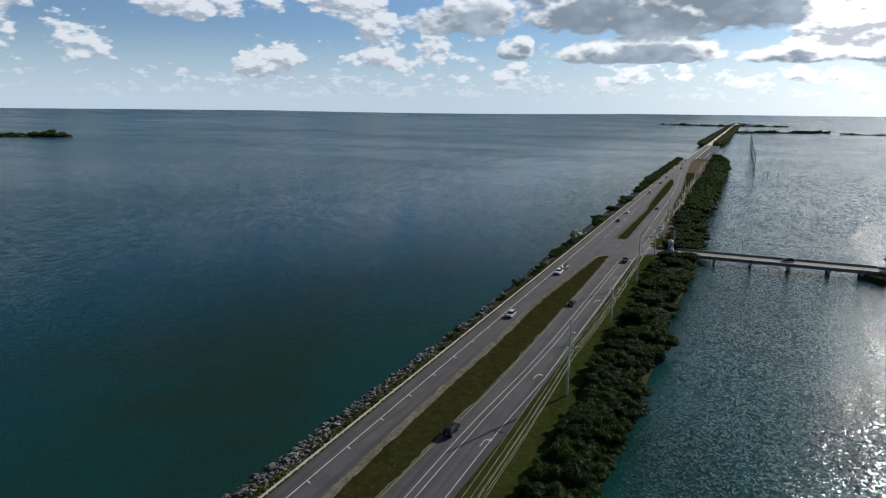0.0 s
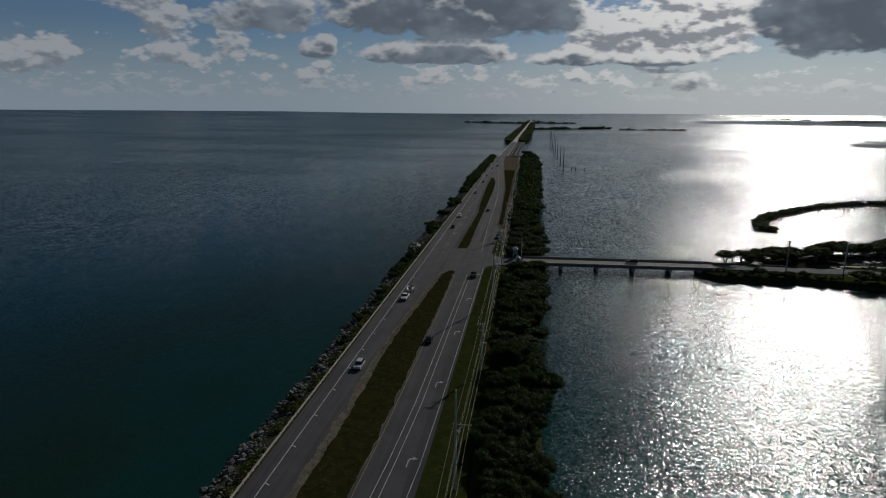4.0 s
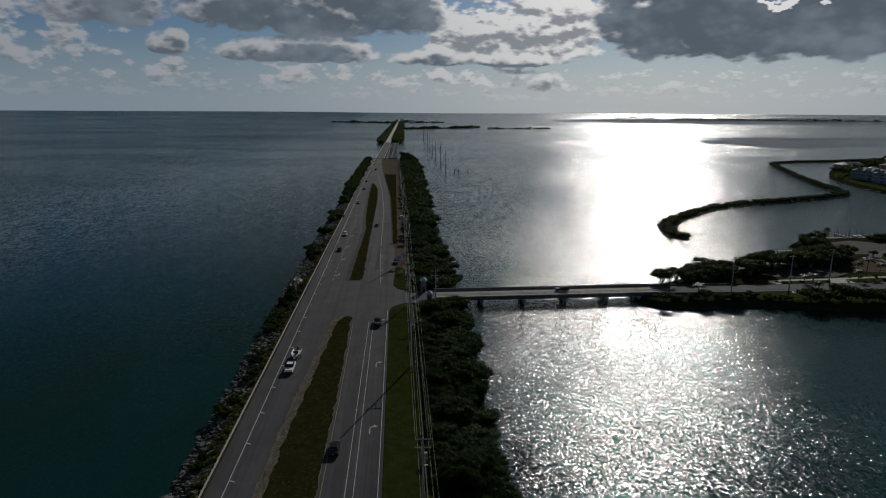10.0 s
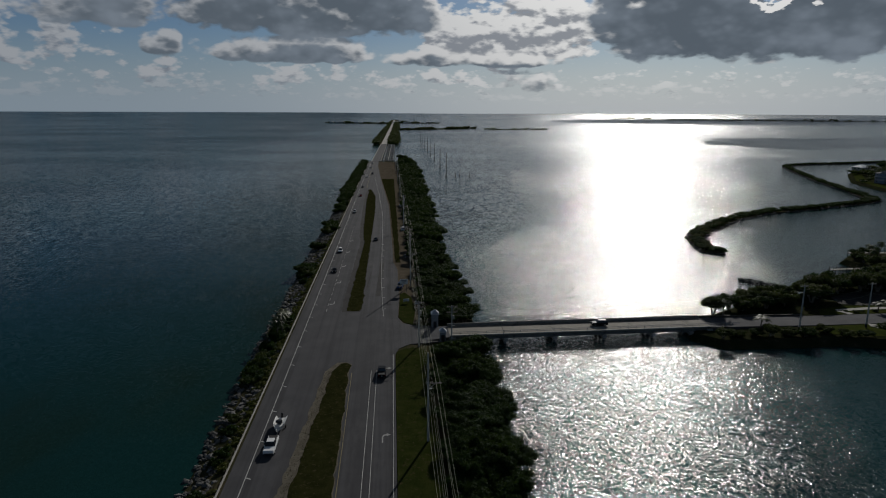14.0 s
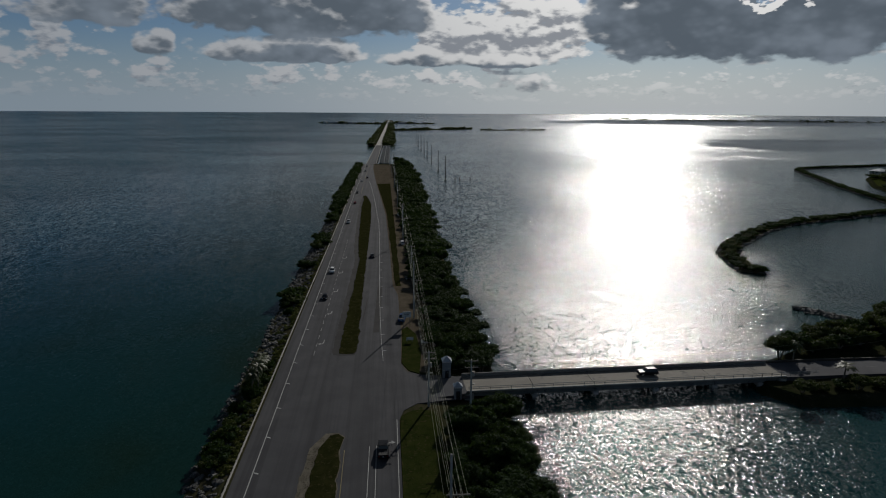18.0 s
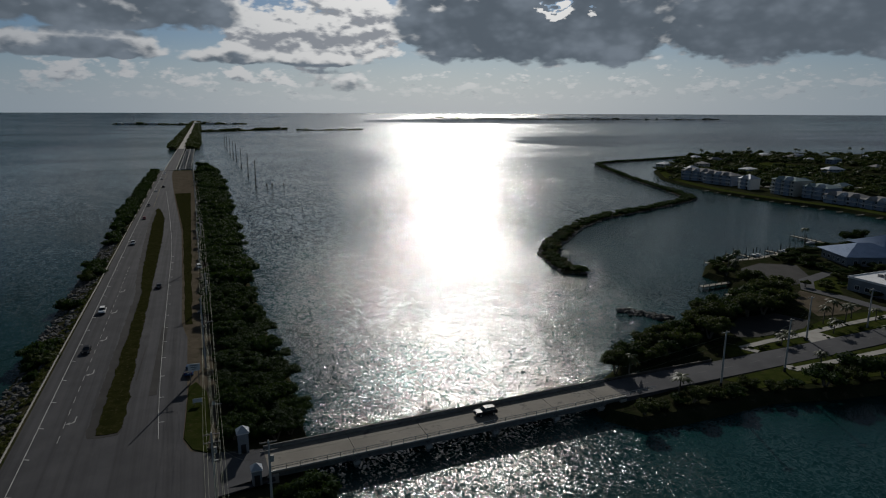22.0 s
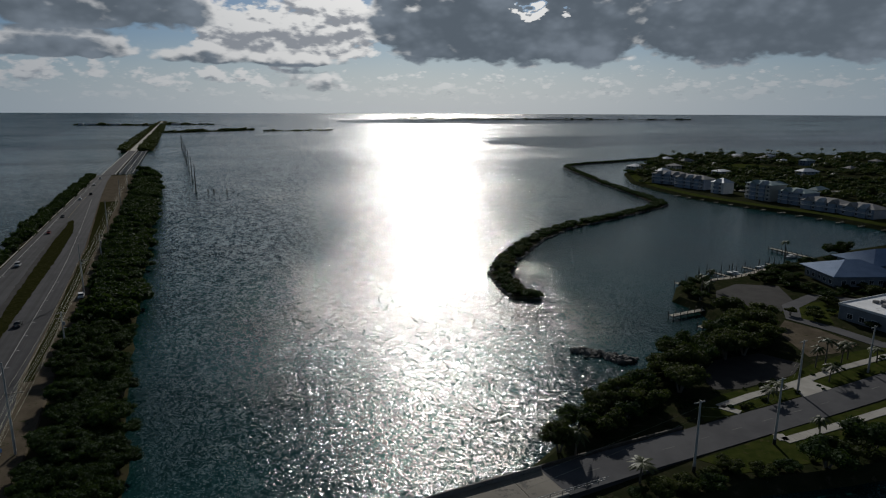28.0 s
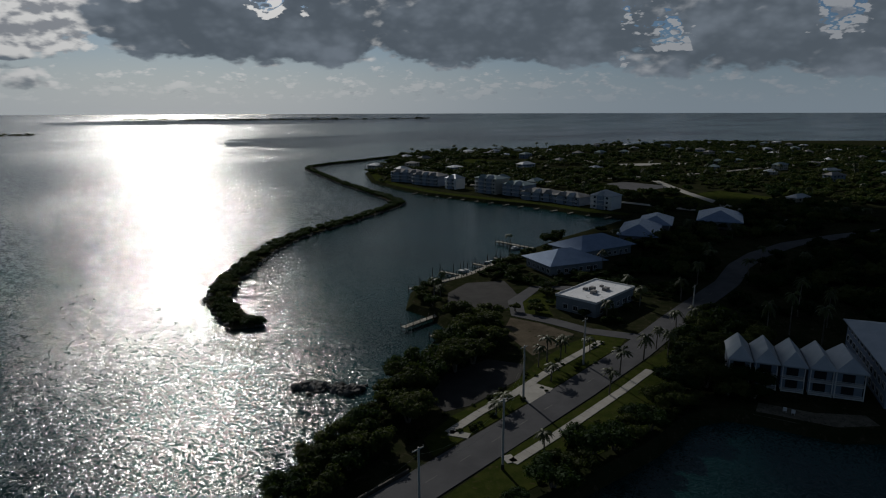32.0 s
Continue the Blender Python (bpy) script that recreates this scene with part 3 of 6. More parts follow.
MED2_R = [(238, 15.8), (307, 15.4), (435, 15.0), (504, 13.6), (530, 11.0)]


def wobble(x, y, k):
    return x + 0.45 * noise.noise((x, y * 0.22, k)) + 0.30 * noise.noise((x, y * 0.9, k))


def median(name, left, right, ya, yb, tips, mat, z, inset=(0.0, 0.0), **tags):
    n = int((yb - ya) / 0.6)
    yy = [ya + (yb - ya) * i / n for i in range(n + 1)]
    right_side = [(wobble(lerp_line(right, y) - inset[1], y, 1.0), y) for y in yy]
    left_side = [(wobble(lerp_line(left, y) + inset[0], y, 7.0), y) for y in yy]
    outline = right_side + tips[1] + left_side[::-1] + tips[0]
    return slab(name, outline, z, mat, depth=0.2, skirt=0.12, **tags)


median("median_sand", MED1_L, MED1_R, -128, 190, ([], [(15.4, 194.0), (14.0, 195.6), (11.6, 195.4)]), SAND, ROAD_Z + 0.035, label="bare sandy edge of the central reservation", category="verge", kind="structure")
median("median_grass", MED1_L, MED1_R, -127, 190, ([], [(15.2, 193.6), (14.0, 195.1), (12.6, 194.6)]), GRASS, ROAD_Z + 0.10, inset=(1.75, 0.22), label="patchy mown grass strip between the carriageways", category="grass", kind="structure")
median("median_rim", MED2_L, MED2_R, 238, 530, ([(9.8, 235.8), (12.0, 235.2), (15.2, 235.4)], [(9.8, 542.0), (8.2, 548.0), (6.4, 540.0)]), ASPHALT_DARK, ROAD_Z + 0.035, label="dark tarred edge of the second reservation", category="verge", kind="structure")
median("median_grass_far", MED2_L, MED2_R, 238.6, 530, ([(11.2, 236.6), (13.0, 236.2), (15.0, 236.4)], [(9.7, 541.0), (8.2, 547.0), (6.7, 539.0)]), GRASS, ROAD_Z + 0.10, inset=(1.9, 0.15), label="long mown grass strip between the carriageways", category="grass", kind="structure")

# verges on the lagoon side
n = 60
yy = [Y0 + 2 + (201 - Y0 - 2) * i / n for i in range(n + 1)]
slab("verge_grass", [(wobble(33.4, y, 3.0) + 0.6, y) for y in yy] + [(33.0, 203.4), (30.5, 204.2), (28.0, 203.2), (26.4, 201.5)] + [(lerp_line(PAVED_RIGHT, y) + 0.1, y) for y in yy[::-1]], ROAD_Z + 0.03, LAWN, 0.3, 0.2, label="green mown verge under the power lines", category="grass", kind="structure")
slab("verge_grass_corner", [(27.2, 229.5), (28.8, 224.6), (31.2, 222.6), (32.4, 236.0), (31.6, 250.0), (29.5, 256.0), (28.0, 254.0), (27.6, 240.0)], ROAD_Z + 0.05, LAWN, 0.3, 0.2, label="small green lawn at the junction corner", category="grass", kind="structure")
yy = [300 + i * 6 for i in range(55)]
slab("verge_grass_far", [(wobble(28.6 - (y - 300) * 0.004, y, 4.0), y) for y in yy] + [(wobble(lerp_line(PAVED_RIGHT, y) + 0.8, y, 5.0), y) for y in yy[::-1]], ROAD_Z - 0.05, GRASS, 0.3, 0.2, label="rough grass verge beside the highway", category="grass", kind="structure")
yy = [224 + i * 6 for i in range(100)]
slab("verge_sand", [(wobble(33.5 - (y - 224) * 0.006, y, 6.0), y) for y in yy] + [(wobble(lerp_line(PAVED_RIGHT, y) - 0.2, y, 8.0), y) for y in yy[::-1]], ROAD_Z - 0.085, DIRT, 0.3, 0.3, label="bare sandy parking strip beside the road", category="verge", kind="structure")

# ---- side bridge ----
BR_A, BR_B = Vector((41.0, 214.1)), Vector((117.2, 216.4))
BR_T = (BR_B - BR_A).normalized()
BR_N = Vector((-BR_T.y, BR_T.x))
BR_Z = 3.0


def along(s, side, z):
    """A place on the side bridge: metres from its west end, metres towards the open lagoon, height."""
    p = BR_A + BR_T * s + BR_N * side
    return Vector((p.x, p.y, z))


BR_TURN = math.atan2(BR_T.y, BR_T.x)
BR_LEN = (BR_B - BR_A).length
bridge = thing("side_bridge", "low concrete road bridge with solid parapet across the channel", "bridge", Matrix.Translation(along(0, 0, 0)) @ Matrix.Rotation(BR_TURN, 4, "Z"))
SPANS = [0.0, 15.6, 29.8, 44.2, 58.6, 70.0, BR_LEN]
for a, b in zip(SPANS, SPANS[1:]):
    part("deck_slab", box_bm(b - a - 0.06, 8.1, 0.35, ((a + b) / 2, 0.0, BR_Z - 0.35), 0.03), DECK, bridge)
    # the parapet's shaded inner face is put into its dark colour
    part("parapet", box_bm(b - a - 0.05, 0.3, 0.95, ((a + b) / 2, 4.05, BR_Z - 0.1), 0.03), CONCRETE_DARK, bridge, "concrete parapet, dark tone standing in for its shaded face")
    part("kerb", box_bm(b - a - 0.05, 0.45, 0.3, ((a + b) / 2, -3.95, BR_Z - 0.02), 0.03), CONCRETE, bridge)
    for k in range(4):
        part("girder", box_bm(b - a - 0.1, 0.5, 1.0, ((a + b) / 2, -3.3 + 2.2 * k, BR_Z - 1.36), 0.03), CONCRETE_DARK, bridge)
for s in SPANS[1:-1]:
    pier = part("pier_cap", box_bm(1.3, 8.0, 0.8, (s, 0.0, 0.84), 0.08), CONCRETE, bridge)
    for k in (-3.0, 0.0, 3.0):
        part("pile", rod_bm((s, k, -2.0), (s, k, 0.9), 0.42, n=10), CONCRETE_DARK, pier)
for s in (0.6, BR_LEN - 0.6):
    part("abutment", box_bm(2.0, 8.4, 3.2, (s, 0.0, -0.7), 0.08), CONCRETE, bridge)
post_me = mesh_of("rail_post", *(lambda b: ([v.co[:] for v in b.verts], [[v.index for v in f.verts] for f in b.faces]))((lambda b: (b.verts.index_update(), b)[1])(box_bm(0.10, 0.10, 0.85))), STEEL)
s = 0.5
while s < BR_LEN + 8:
    share("rail_post", post_me, bridge, Matrix.Translation((s, -4.0, BR_Z + 0.25)))
    s += 2.4
for h in (0.45, 0.85):
    part("handrail", rod_bm((0.2, -4.0, BR_Z + 0.25 + h), (BR_LEN + 8, -4.0, BR_Z + 0.25 + h), 0.055, n=6), STEEL, bridge, "bright steel handrail")

# ramp between the highway and the bridge
strip("road_ramp", [[(along(s, k, 0).x, along(s, k, 0).y, z) for k in (-4.6, 0.0, 4.6)] for s, z in ((-7.0, 2.215), (-3.0, 2.6), (0.02, BR_Z))], ASPHALT_SIDE, label="tarred ramp up to the side bridge", category="road", kind="structure")


# ---- road markings ----
def flat_mark(name, x0, y0, x1, y1, w, mat, z=ROAD_Z + 0.045):
    a, b = Vector((x0, y0)), Vector((x1, y1))
    t = (b - a).normalized()
    q = Vector((-t.y, t.x)) * w / 2
    pts = [a - q, b - q, b + q, a + q]
    return ob_of(name, [(p.x, p.y, z) for p in pts] + [(p.x, p.y, z - 0.03) for p in pts], [(0, 1, 2, 3), (4, 0, 3, 7), (5, 4, 7, 6), (1, 5, 6, 2), (0, 4, 5, 1), (3, 2, 6, 7)], mat, parent=road)


def long_mark(name, line, w, mat, step=None, z=ROAD_Z + 0.045):
    """A painted line along (y, x) points, whole or broken."""
    y, end = line[0][0], line[-1][0]
    while y < end - 0.5:
        length = 12.0 if step is None else step[0]
        b = min(y + length, end)
        flat_mark(name, lerp_line(line, y), y, lerp_line(line, b), b, w, mat, z)
        y += length if step is None else step[1]


EDGE_LEFT = [(-110, 0.2), (300, 0.3), (360, 0.2), (560, -0.3), (826, 0.6)]
long_mark("edge_line", EDGE_LEFT, 0.13, PAINT)
for k in range(-8, 64):
    y = k * 12.19
    x = lerp_line(EDGE_LEFT, y)
    flat_mark("tick_mark", x + 0.1, y, x + 1.0, y - 0.5, 0.22, PAINT)
long_mark("lane_line", [(-110, 16.4), (29, 17.7), (57, 19.2), (80, 19.9), (190, 20.2)], 0.10, PAINT)
long_mark("lane_line", [(-110, 17.9), (29, 19.2), (57, 20.5), (80, 21.3), (190, 21.5)], 0.10, PAINT)
long_mark("edge_line", [(-110, 22.4), (29, 23.6), (57, 25.0), (80, 25.3), (200, 25.5)], 0.10, PAINT)
long_mark("median_line", [(-110, 12.9), (1, 13.7), (24, 14.7), (41, 15.6), (67, 16.0), (144, 16.0), (168, 15.8), (189, 15.6)], 0.12, YELLOW)
long_mark("lane_line", [(236, 4.8), (345, 5.0), (386, 4.9)], 0.13, PAINT_OLD, (3.0, 6.0))
TICK_LINE = [(231, 22.6), (246, 22.0), (268, 21.5), (294, 21.1), (329, 20.8), (402, 20.1), (435, 19.2)]
long_mark("lane_line", TICK_LINE + [(520, 15.6), (640, 9.4)], 0.10, PAINT)
for i in range(14):
    y = 238 + i * 12.19
    flat_mark("tick_mark", lerp_line(TICK_LINE, y) + 0.1, y, lerp_line(TICK_LINE, y) + 1.0, y, 0.2, PAINT)
long_mark("centre_line", [(556, 5.0), (640, 4.2), (826, 4.9)], 0.14, YELLOW)


def arrow(x, y, mat, turn=0.0, flip=1):
    """A curved turn arrow, 3.6 m long."""
    shape = [(-0.12, -1.8), (0.12, -1.8), (0.12, 0.2), (0.30, 0.75), (0.75, 0.95), (0.75, 0.55), (1.55, 1.15), (0.75, 1.75), (0.75, 1.35), (0.10, 1.10), (-0.12, 0.4)]
    c, s = math.cos(turn), math.sin(turn)
    pts = [(x + flip * (u * c - v * s), y + u * s + v * c) for u, v in shape]
    z = ROAD_Z + 0.045
    n = len(pts)
    tris = [(0, 1, 2, 10), (2, 3, 9, 10), (3, 4, 9), (4, 5, 6, 8), (4, 8, 9), (6, 7, 8)]
    return ob_of("turn_arrow", [(p[0], p[1], z) for p in pts] + [(p[0], p[1], z - 0.03) for p in pts], tris + [(i, (i + 1) % n, n + (i + 1) % n, n + i) for i in range(n)], mat, parent=road)


for y in (25.0, 58.7, 91.5, 125.7, 158.0, 190.0):
    arrow(22.4 + 0.006 * y, y, PAINT_OLD)
for y in (245.0, 270.6, 295.0, 320.6, 345.5):
    arrow(6.5, y, PAINT_OLD, math.pi)
# stains and patches in the asphalt
for x0, y0, x1, y1, w in ((1.2, 14.0, 2.6, 34.0, 0.18), (16.4, 262.0, 17.2, 284.0, 0.3), (20.5, 252.0, 21.2, 300.0, 1.6)):
    flat_mark("tar_patch", x0, y0, x1, y1, w, ASPHALT_DARK, ROAD_Z + 0.04)

# ---- guard rail on the sea side ----
rail = thing("guard_rail", "long pale steel guard rail between road and rocks", "guard rail")
rp_bm = box_bm(0.14, 0.2, 0.85)
gp = bpy.data.meshes.new("rail_post")
rp_bm.to_mesh(gp)
rp_bm.free()
gp.materials.append(CONCRETE)
RAIL_X = [(-130, -3.1), (300, -3.1), (360, -2.9), (560, -3.0), (826, -2.7)]
y = -112.0
k = 0
while y < 826:
    if y < 420:
        share("rail_post", gp, rail, Matrix.Translation((lerp_line(RAIL_X, y) - 0.16, y, 2.08)))
    y += 2.0
y = -112.0
while y < 822:
    xa, xb, ye = lerp_line(RAIL_X, y), lerp_line(RAIL_X, y + 8), min(y + 8, 826)
    prof = [(-0.05, 2.50), (0.06, 2.56), (0.0, 2.66), (0.06, 2.76), (0.05, 2.86), (-0.12, 2.86), (-0.12, 2.50)]
    vs = [(xa + u, y + 0.01, z) for u, z in prof] + [(xb + u, ye - 0.01, z) for u, z in prof]
    m = len(prof)
    ob_of("rail_beam", vs, [(i, (i + 1) % m, m + (i + 1) % m, m + i) for i in range(m)], PATH_CONCRETE, parent=rail)
    y += 8


# ---- rocks ----
def rock_mesh(name, seed, mat, rough=0.35):
    bm = bmesh.new()
    bmesh.ops.create_icosphere(bm, subdivisions=1, radius=1.0)
    for v in bm.verts:
        d = 1.0 + rough * noise.noise(v.co * 1.3 + Vector((seed * 7.3, seed, 2.0)))
        v.co = Vector((v.co.x * 1.15, v.co.y * 0.95, v.co.z * 0.75)) * d
    me = bpy.data.meshes.new(name)
    bm.to_mesh(me)
    bm.free()
    me.materials.append(mat)
    return me


ROCK_ME = [rock_mesh("boulder", i + 1, ROCK) for i in range(6)]


def arrays(me):
    v = np.empty(len(me.vertices) * 3)
    me.vertices.foreach_get("co", v)
    return v.reshape(-1, 3), [tuple(p.vertices) for p in me.polygons]


class Pile:
    """Gathers many small shapes into one mesh."""

    def __init__(self):
        self.v, self.f, self.n = [], [], 0

    def put(self, shape, m):
        v, f = shape
        m = np.array(m)
        self.v.append(v @ m[:3, :3].T + m[:3, 3])
        self.f.extend(tuple(i + self.n for i in q) for q in f)
        self.n += len(v)

    def done(self, name, mat, smooth=False, parent=None, **tags):
        me = bpy.data.meshes.new(name)
        me.from_pydata(np.concatenate(self.v).tolist(), [], self.f)
        me.update()
        for q in (mat if isinstance(mat, (list, tuple)) else [mat]):
            me.materials.append(q)
        if smooth:
            me.shade_smooth()
        ob = new(name, me)
        if parent:
            ob.parent = parent
        return tagged(ob, **tags)


def spin(rng, s, x, y, z):
    return Matrix.Translation((x, y, z)) @ Euler((rng.uniform(-0.5, 0.5), rng.uniform(-0.5, 0.5), rng.uniform(0, 6.28))).to_matrix().to_4x4() @ Matrix.Diagonal((s * rng.uniform(0.8, 1.3), s * rng.uniform(0.8, 1.2), s * rng.uniform(0.7, 1.1), 1))


rng = random.Random(5)
ROCK_AR = [arrays(m) for m in ROCK_ME]
revet = thing("rock_revetment", "grey limestone boulders piled along the sea edge", "rocks")
heap = Pile()
count = 0
for i in range(7600):
    y = -70 + 890 * rng.random() ** 1.25
    u = rng.random()
    l = lerp_line(LEFT_SHORE, y) - 0.6
    x = l + (-4.0 - l) * u
    z = -0.25 + 2.1 * u ** 0.9
    s = rng.uniform(0.22, 0.58) if rng.random() < 0.85 else rng.uniform(0.55, 0.9)
    if count < 280 and 40 < y < 120 and s > 0.5:
        share("boulder", rng.choice(ROCK_ME), revet, spin(rng, s, x, y, z))
        count += 1
    else:
        heap.put(rng.choice(ROCK_AR), spin(rng, s, x, y, z))
heap.done("rubble", ROCKS, parent=revet, kind="stuff", label="loose limestone rubble")


# ---- plants ----
def leaf_cloud(seed, lobes, count, size, spread=1.0):
    """Small leaf sprays scattered over the skin of several lobes, with a ragged dark heart inside."""
    r = np.random.RandomState(seed)
    V, F, n = [], [], 0
    weight = np.array([l[3] ** 2 for l in lobes])
    pick = r.choice(len(lobes), count, p=weight / weight.sum())
    for k in pick:
        cx, cy, cz, rad, flat = lobes[k]
        d = r.normal(size=3)
        d[2] = abs(d[2]) * 0.9 - 0.25
        d /= np.linalg.norm(d)
        q = rad * (0.72 + 0.46 * r.rand() ** 1.4 * spread)
        c = np.array([cx, cy, cz]) + d * np.array([1, 1, flat]) * q
        a = r.normal(size=3)
        a -= d * (a @ d) * 0.6
        a /= np.linalg.norm(a)
        b = np.cross(a, d + 0.6 * r.normal(size=3))
        b /= np.linalg.norm(b) + 1e-9
        s = size * (0.6 + 0.8 * r.rand())
        V += [c - a * s, c + a * s * 0.7 + b * s * 0.62, c + a * s * 0.7 - b * s * 0.62]
        F.append((n, n + 1, n + 2))
        n += 3
    ico = bmesh.new()
    bmesh.ops.create_icosphere(ico, subdivisions=1, radius=1.0)
    ico.verts.index_update()
    base = np.array([v.co[:] for v in ico.verts])
    tri = [tuple(v.index for v in f.verts) for f in ico.faces]
    ico.free()
    for cx, cy, cz, rad, flat in lobes:
        j = np.array([1.0 + 0.28 * noise.noise(Vector(p) * 2.1 + Vector((cx, cy, seed))) for p in base])
        V += list(base * j[:, None] * np.array([1, 1, flat]) * rad * 0.80 + np.array([cx, cy, cz]))
        F += [tuple(i + n for i in t) for t in tri]
        n += len(base)
    return np.array(V), F


def bush_lobes(rng, w, h, k):
    out = []
    small = 1.0 if k < 8 else (9.0 / k) ** 0.45
    for i in range(k):
        a, d = rng.uniform(0, 6.28), w * 0.5 * math.sqrt(rng.random())
        rad = small * rng.uniform(0.24, 0.42) * w * (0.8 if d > 0.3 * w else 1.0)
        out.append((d * math.cos(a), d * math.sin(a), max(rad * 0.55, h - rad * rng.uniform(0.75, 1.5)), rad, rng.uniform(0.65, 0.9)))
    return out


def stems(bm, rng, h, w, n, r):
    for i in range(n):
        a = rng.uniform(0, 6.28)
        mid = Vector((0.12 * w * math.cos(a), 0.12 * w * math.sin(a), h * 0.4))
        top = Vector((0.35 * w * math.cos(a + 0.4), 0.35 * w * math.sin(a + 0.4), h * 0.75))
        rod_bm((0.05 * math.cos(a), 0.05 * math.sin(a), -0.4), mid, r, r * 0.75, 6, bm)
        rod_bm(mid, top, r * 0.75, r * 0.35, 6, bm)
    return bm


def bush_kind(name, seed, w, h, lobes, leaves, size, mat, label, category, at=(0, 0, -80)):
    """A model shrub or tree, to be copied; returns the thing and its crown's arrays."""
    rng = random.Random(seed)
    t = thing(name, label, category)
    part("trunk", stems(bmesh.new(), rng, h, w, 4, 0.05 * w ** 0.8), BARK, t)
    ar = leaf_cloud(seed, bush_lobes(rng, w, h, lobes), leaves, size)
    ob_of("crown", ar[0], ar[1], mat, parent=t)
    return t, ar


def first_or_copy(t, used, m):
    """Places the model itself the first time, copies after that."""
    if t.name not in used:
        used.add(t.name)
        t.matrix_basis = m
        return t
    return copy_thing(t, m)


def stand(rng, x, y, z, s, sz=None):
    return Matrix.Translation((x, y, z)) @ Matrix.Rotation(rng.uniform(0, 6.28), 4, "Z") @ Matrix.Diagonal((s, s, sz or s, 1))


MANGROVE = [bush_kind("mangrove_tree", 10 + i, 6.8, 4.2 + 0.45 * i, 26, 4200, 0.18, LEAF, "dense dark green mangrove tree on the muddy lagoon shore", "tree") for i in range(4)]
SHRUB = [bush_kind("shore_shrub", 30 + i, 3.2, 2.0 + 0.2 * i, 9, 1000, 0.17, LEAF_LIGHT if i % 2 else LEAF, "rounded green sea-grape shrub among the rocks", "shrub") for i in range(3)]
BROAD = [bush_kind("shade_tree", 50 + i, 7.5, 6.0 + 0.8 * i, 15, 2200, 0.32, LEAF if i % 2 else LEAF_LIGHT, "leafy dark green shade tree on the island", "tree") for i in range(3)]
SMALL = [leaf_cloud(70 + i, bush_lobes(random.Random(70 + i), 7.0, 5.5, 7), 420, 0.55) for i in range(4)]


def copy_scaled(t, m):
    """copy_thing keeps the model's scale, so the wanted scale goes on afterwards."""
    c = copy_thing(t, Matrix.Identity(4))
    c.matrix_basis = m
    return c


used = set()


def plant(kind, m, group=""):
    t = kind[0]
    if t.name not in used:
        used.add(t.name)
        t.matrix_basis = m
        c = t
    else:
        c = copy_scaled(t, m)
    return tagged(c, group=group)


# the mangrove belt along the lagoon
rng = random.Random(11)
belt = Pile()
near_trees = 0
y = -95.0
while y < 826:
    width_in = 34.9 if y < 196 else (42.0 if y < 224 else (35.0 if y < 300 else 33.0))
    if 203.5 < y < 226:
        y += 1.2
        continue
    if 40 < y < 52:
        width_in = 36.0
    x = width_in + 1.8 + rng.uniform(0, 1.2)
    edge = lerp_line(RIGHT_SHORE, y) - 1.6 + 3.2 * noise.noise((y * 0.06, 2.0, 7.0))
    tall = 1.0 + 0.45 * noise.noise((y * 0.045, 5.0, 1.0)) + (0.5 if y > 770 else 0.0)
    while x < edge:
        px, py = x + rng.uniform(-0.8, 0.8), y + rng.uniform(-1.6, 1.6)
        z = 0.1 + max(0.0, 1.7 * (1 - (px - 34) / 14))
        s = rng.uniform(0.72, 1.1) * (0.9 if px < width_in + 4 else 1.0)
        m = stand(rng, px, py, min(z, 1.9), s, tall * s * rng.uniform(0.72, 1.12))
        if -20 < y < 330 and near_trees < 300:
            plant(rng.choice(MANGROVE), m, "mangrove belt")
            near_trees += 1
        else:
            if noise.noise((px * 0.12, py * 0.05, 6.0)) > -0.28:
                belt.put(rng.choice(SMALL), m)
        x += rng.uniform(2.8, 4.0)
    y += rng.uniform(3.2, 4.4)
belt.done("mangrove_belt", LEAF, label="far stretch of dense dark mangrove along the causeway", category="mangrove", kind="stuff")

# shrubs on the rocky sea bank
rng = random.Random(17)
SPOTS = [(45, 0.6), (77, 1.3), (81, 1.0), (97, 0.7), (114, 1.0), (119, 0.9), (134, 1.3), (140, 1.2), (150, 1.1), (157, 1.5), (162, 1.5), (167, 1.3), (186, 1.7), (191, 1.6), (196, 1.7), (203, 1.4), (209, 1.7), (215, 1.9), (220, 1.8), (226, 1.6), (232, 1.3), (258, 0.9), (272, 1.2)]
for y, s in SPOTS:
    for k in range(1 if y < 180 else 2):
        m = stand(rng, -7.0 + rng.uniform(-1.2, 1.4), y + rng.uniform(-2.5, 2.5), 0.6, s * rng.uniform(0.5, 0.8), s * rng.uniform(0.55, 0.95))
        plant(rng.choice(SHRUB), m, "shrubs on the sea bank")
y = 284.0
sea_belt = Pile()
while y < 822:
    for k in range(2 if y < 500 else 3):
        s = rng.uniform(0.9, 2.0) if y < 500 else rng.uniform(1.2, 2.4)
        if noise.noise((y * 0.03, 4.0, 0.0)) > 0.0 or y > 480:
            m = stand(rng, -7.4 + rng.uniform(-2.6, 1.6), y + rng.uniform(-2, 2), 0.5, s, s * rng.uniform(0.8, 1.1))
            if y < 400:
                plant(rng.choice(SHRUB), m, "shrubs on the sea bank")
            else:
                sea_belt.put(rng.choice(SMALL), stand(rng, m.translation.x, m.translation.y, 0.4, s * 0.42, s * 0.45))
    y += rng.uniform(3.0, 5.5)
sea_belt.done("sea_bank_scrub", LEAF, label="dark scrub and low trees along the far sea bank", category="scrub", kind="stuff")

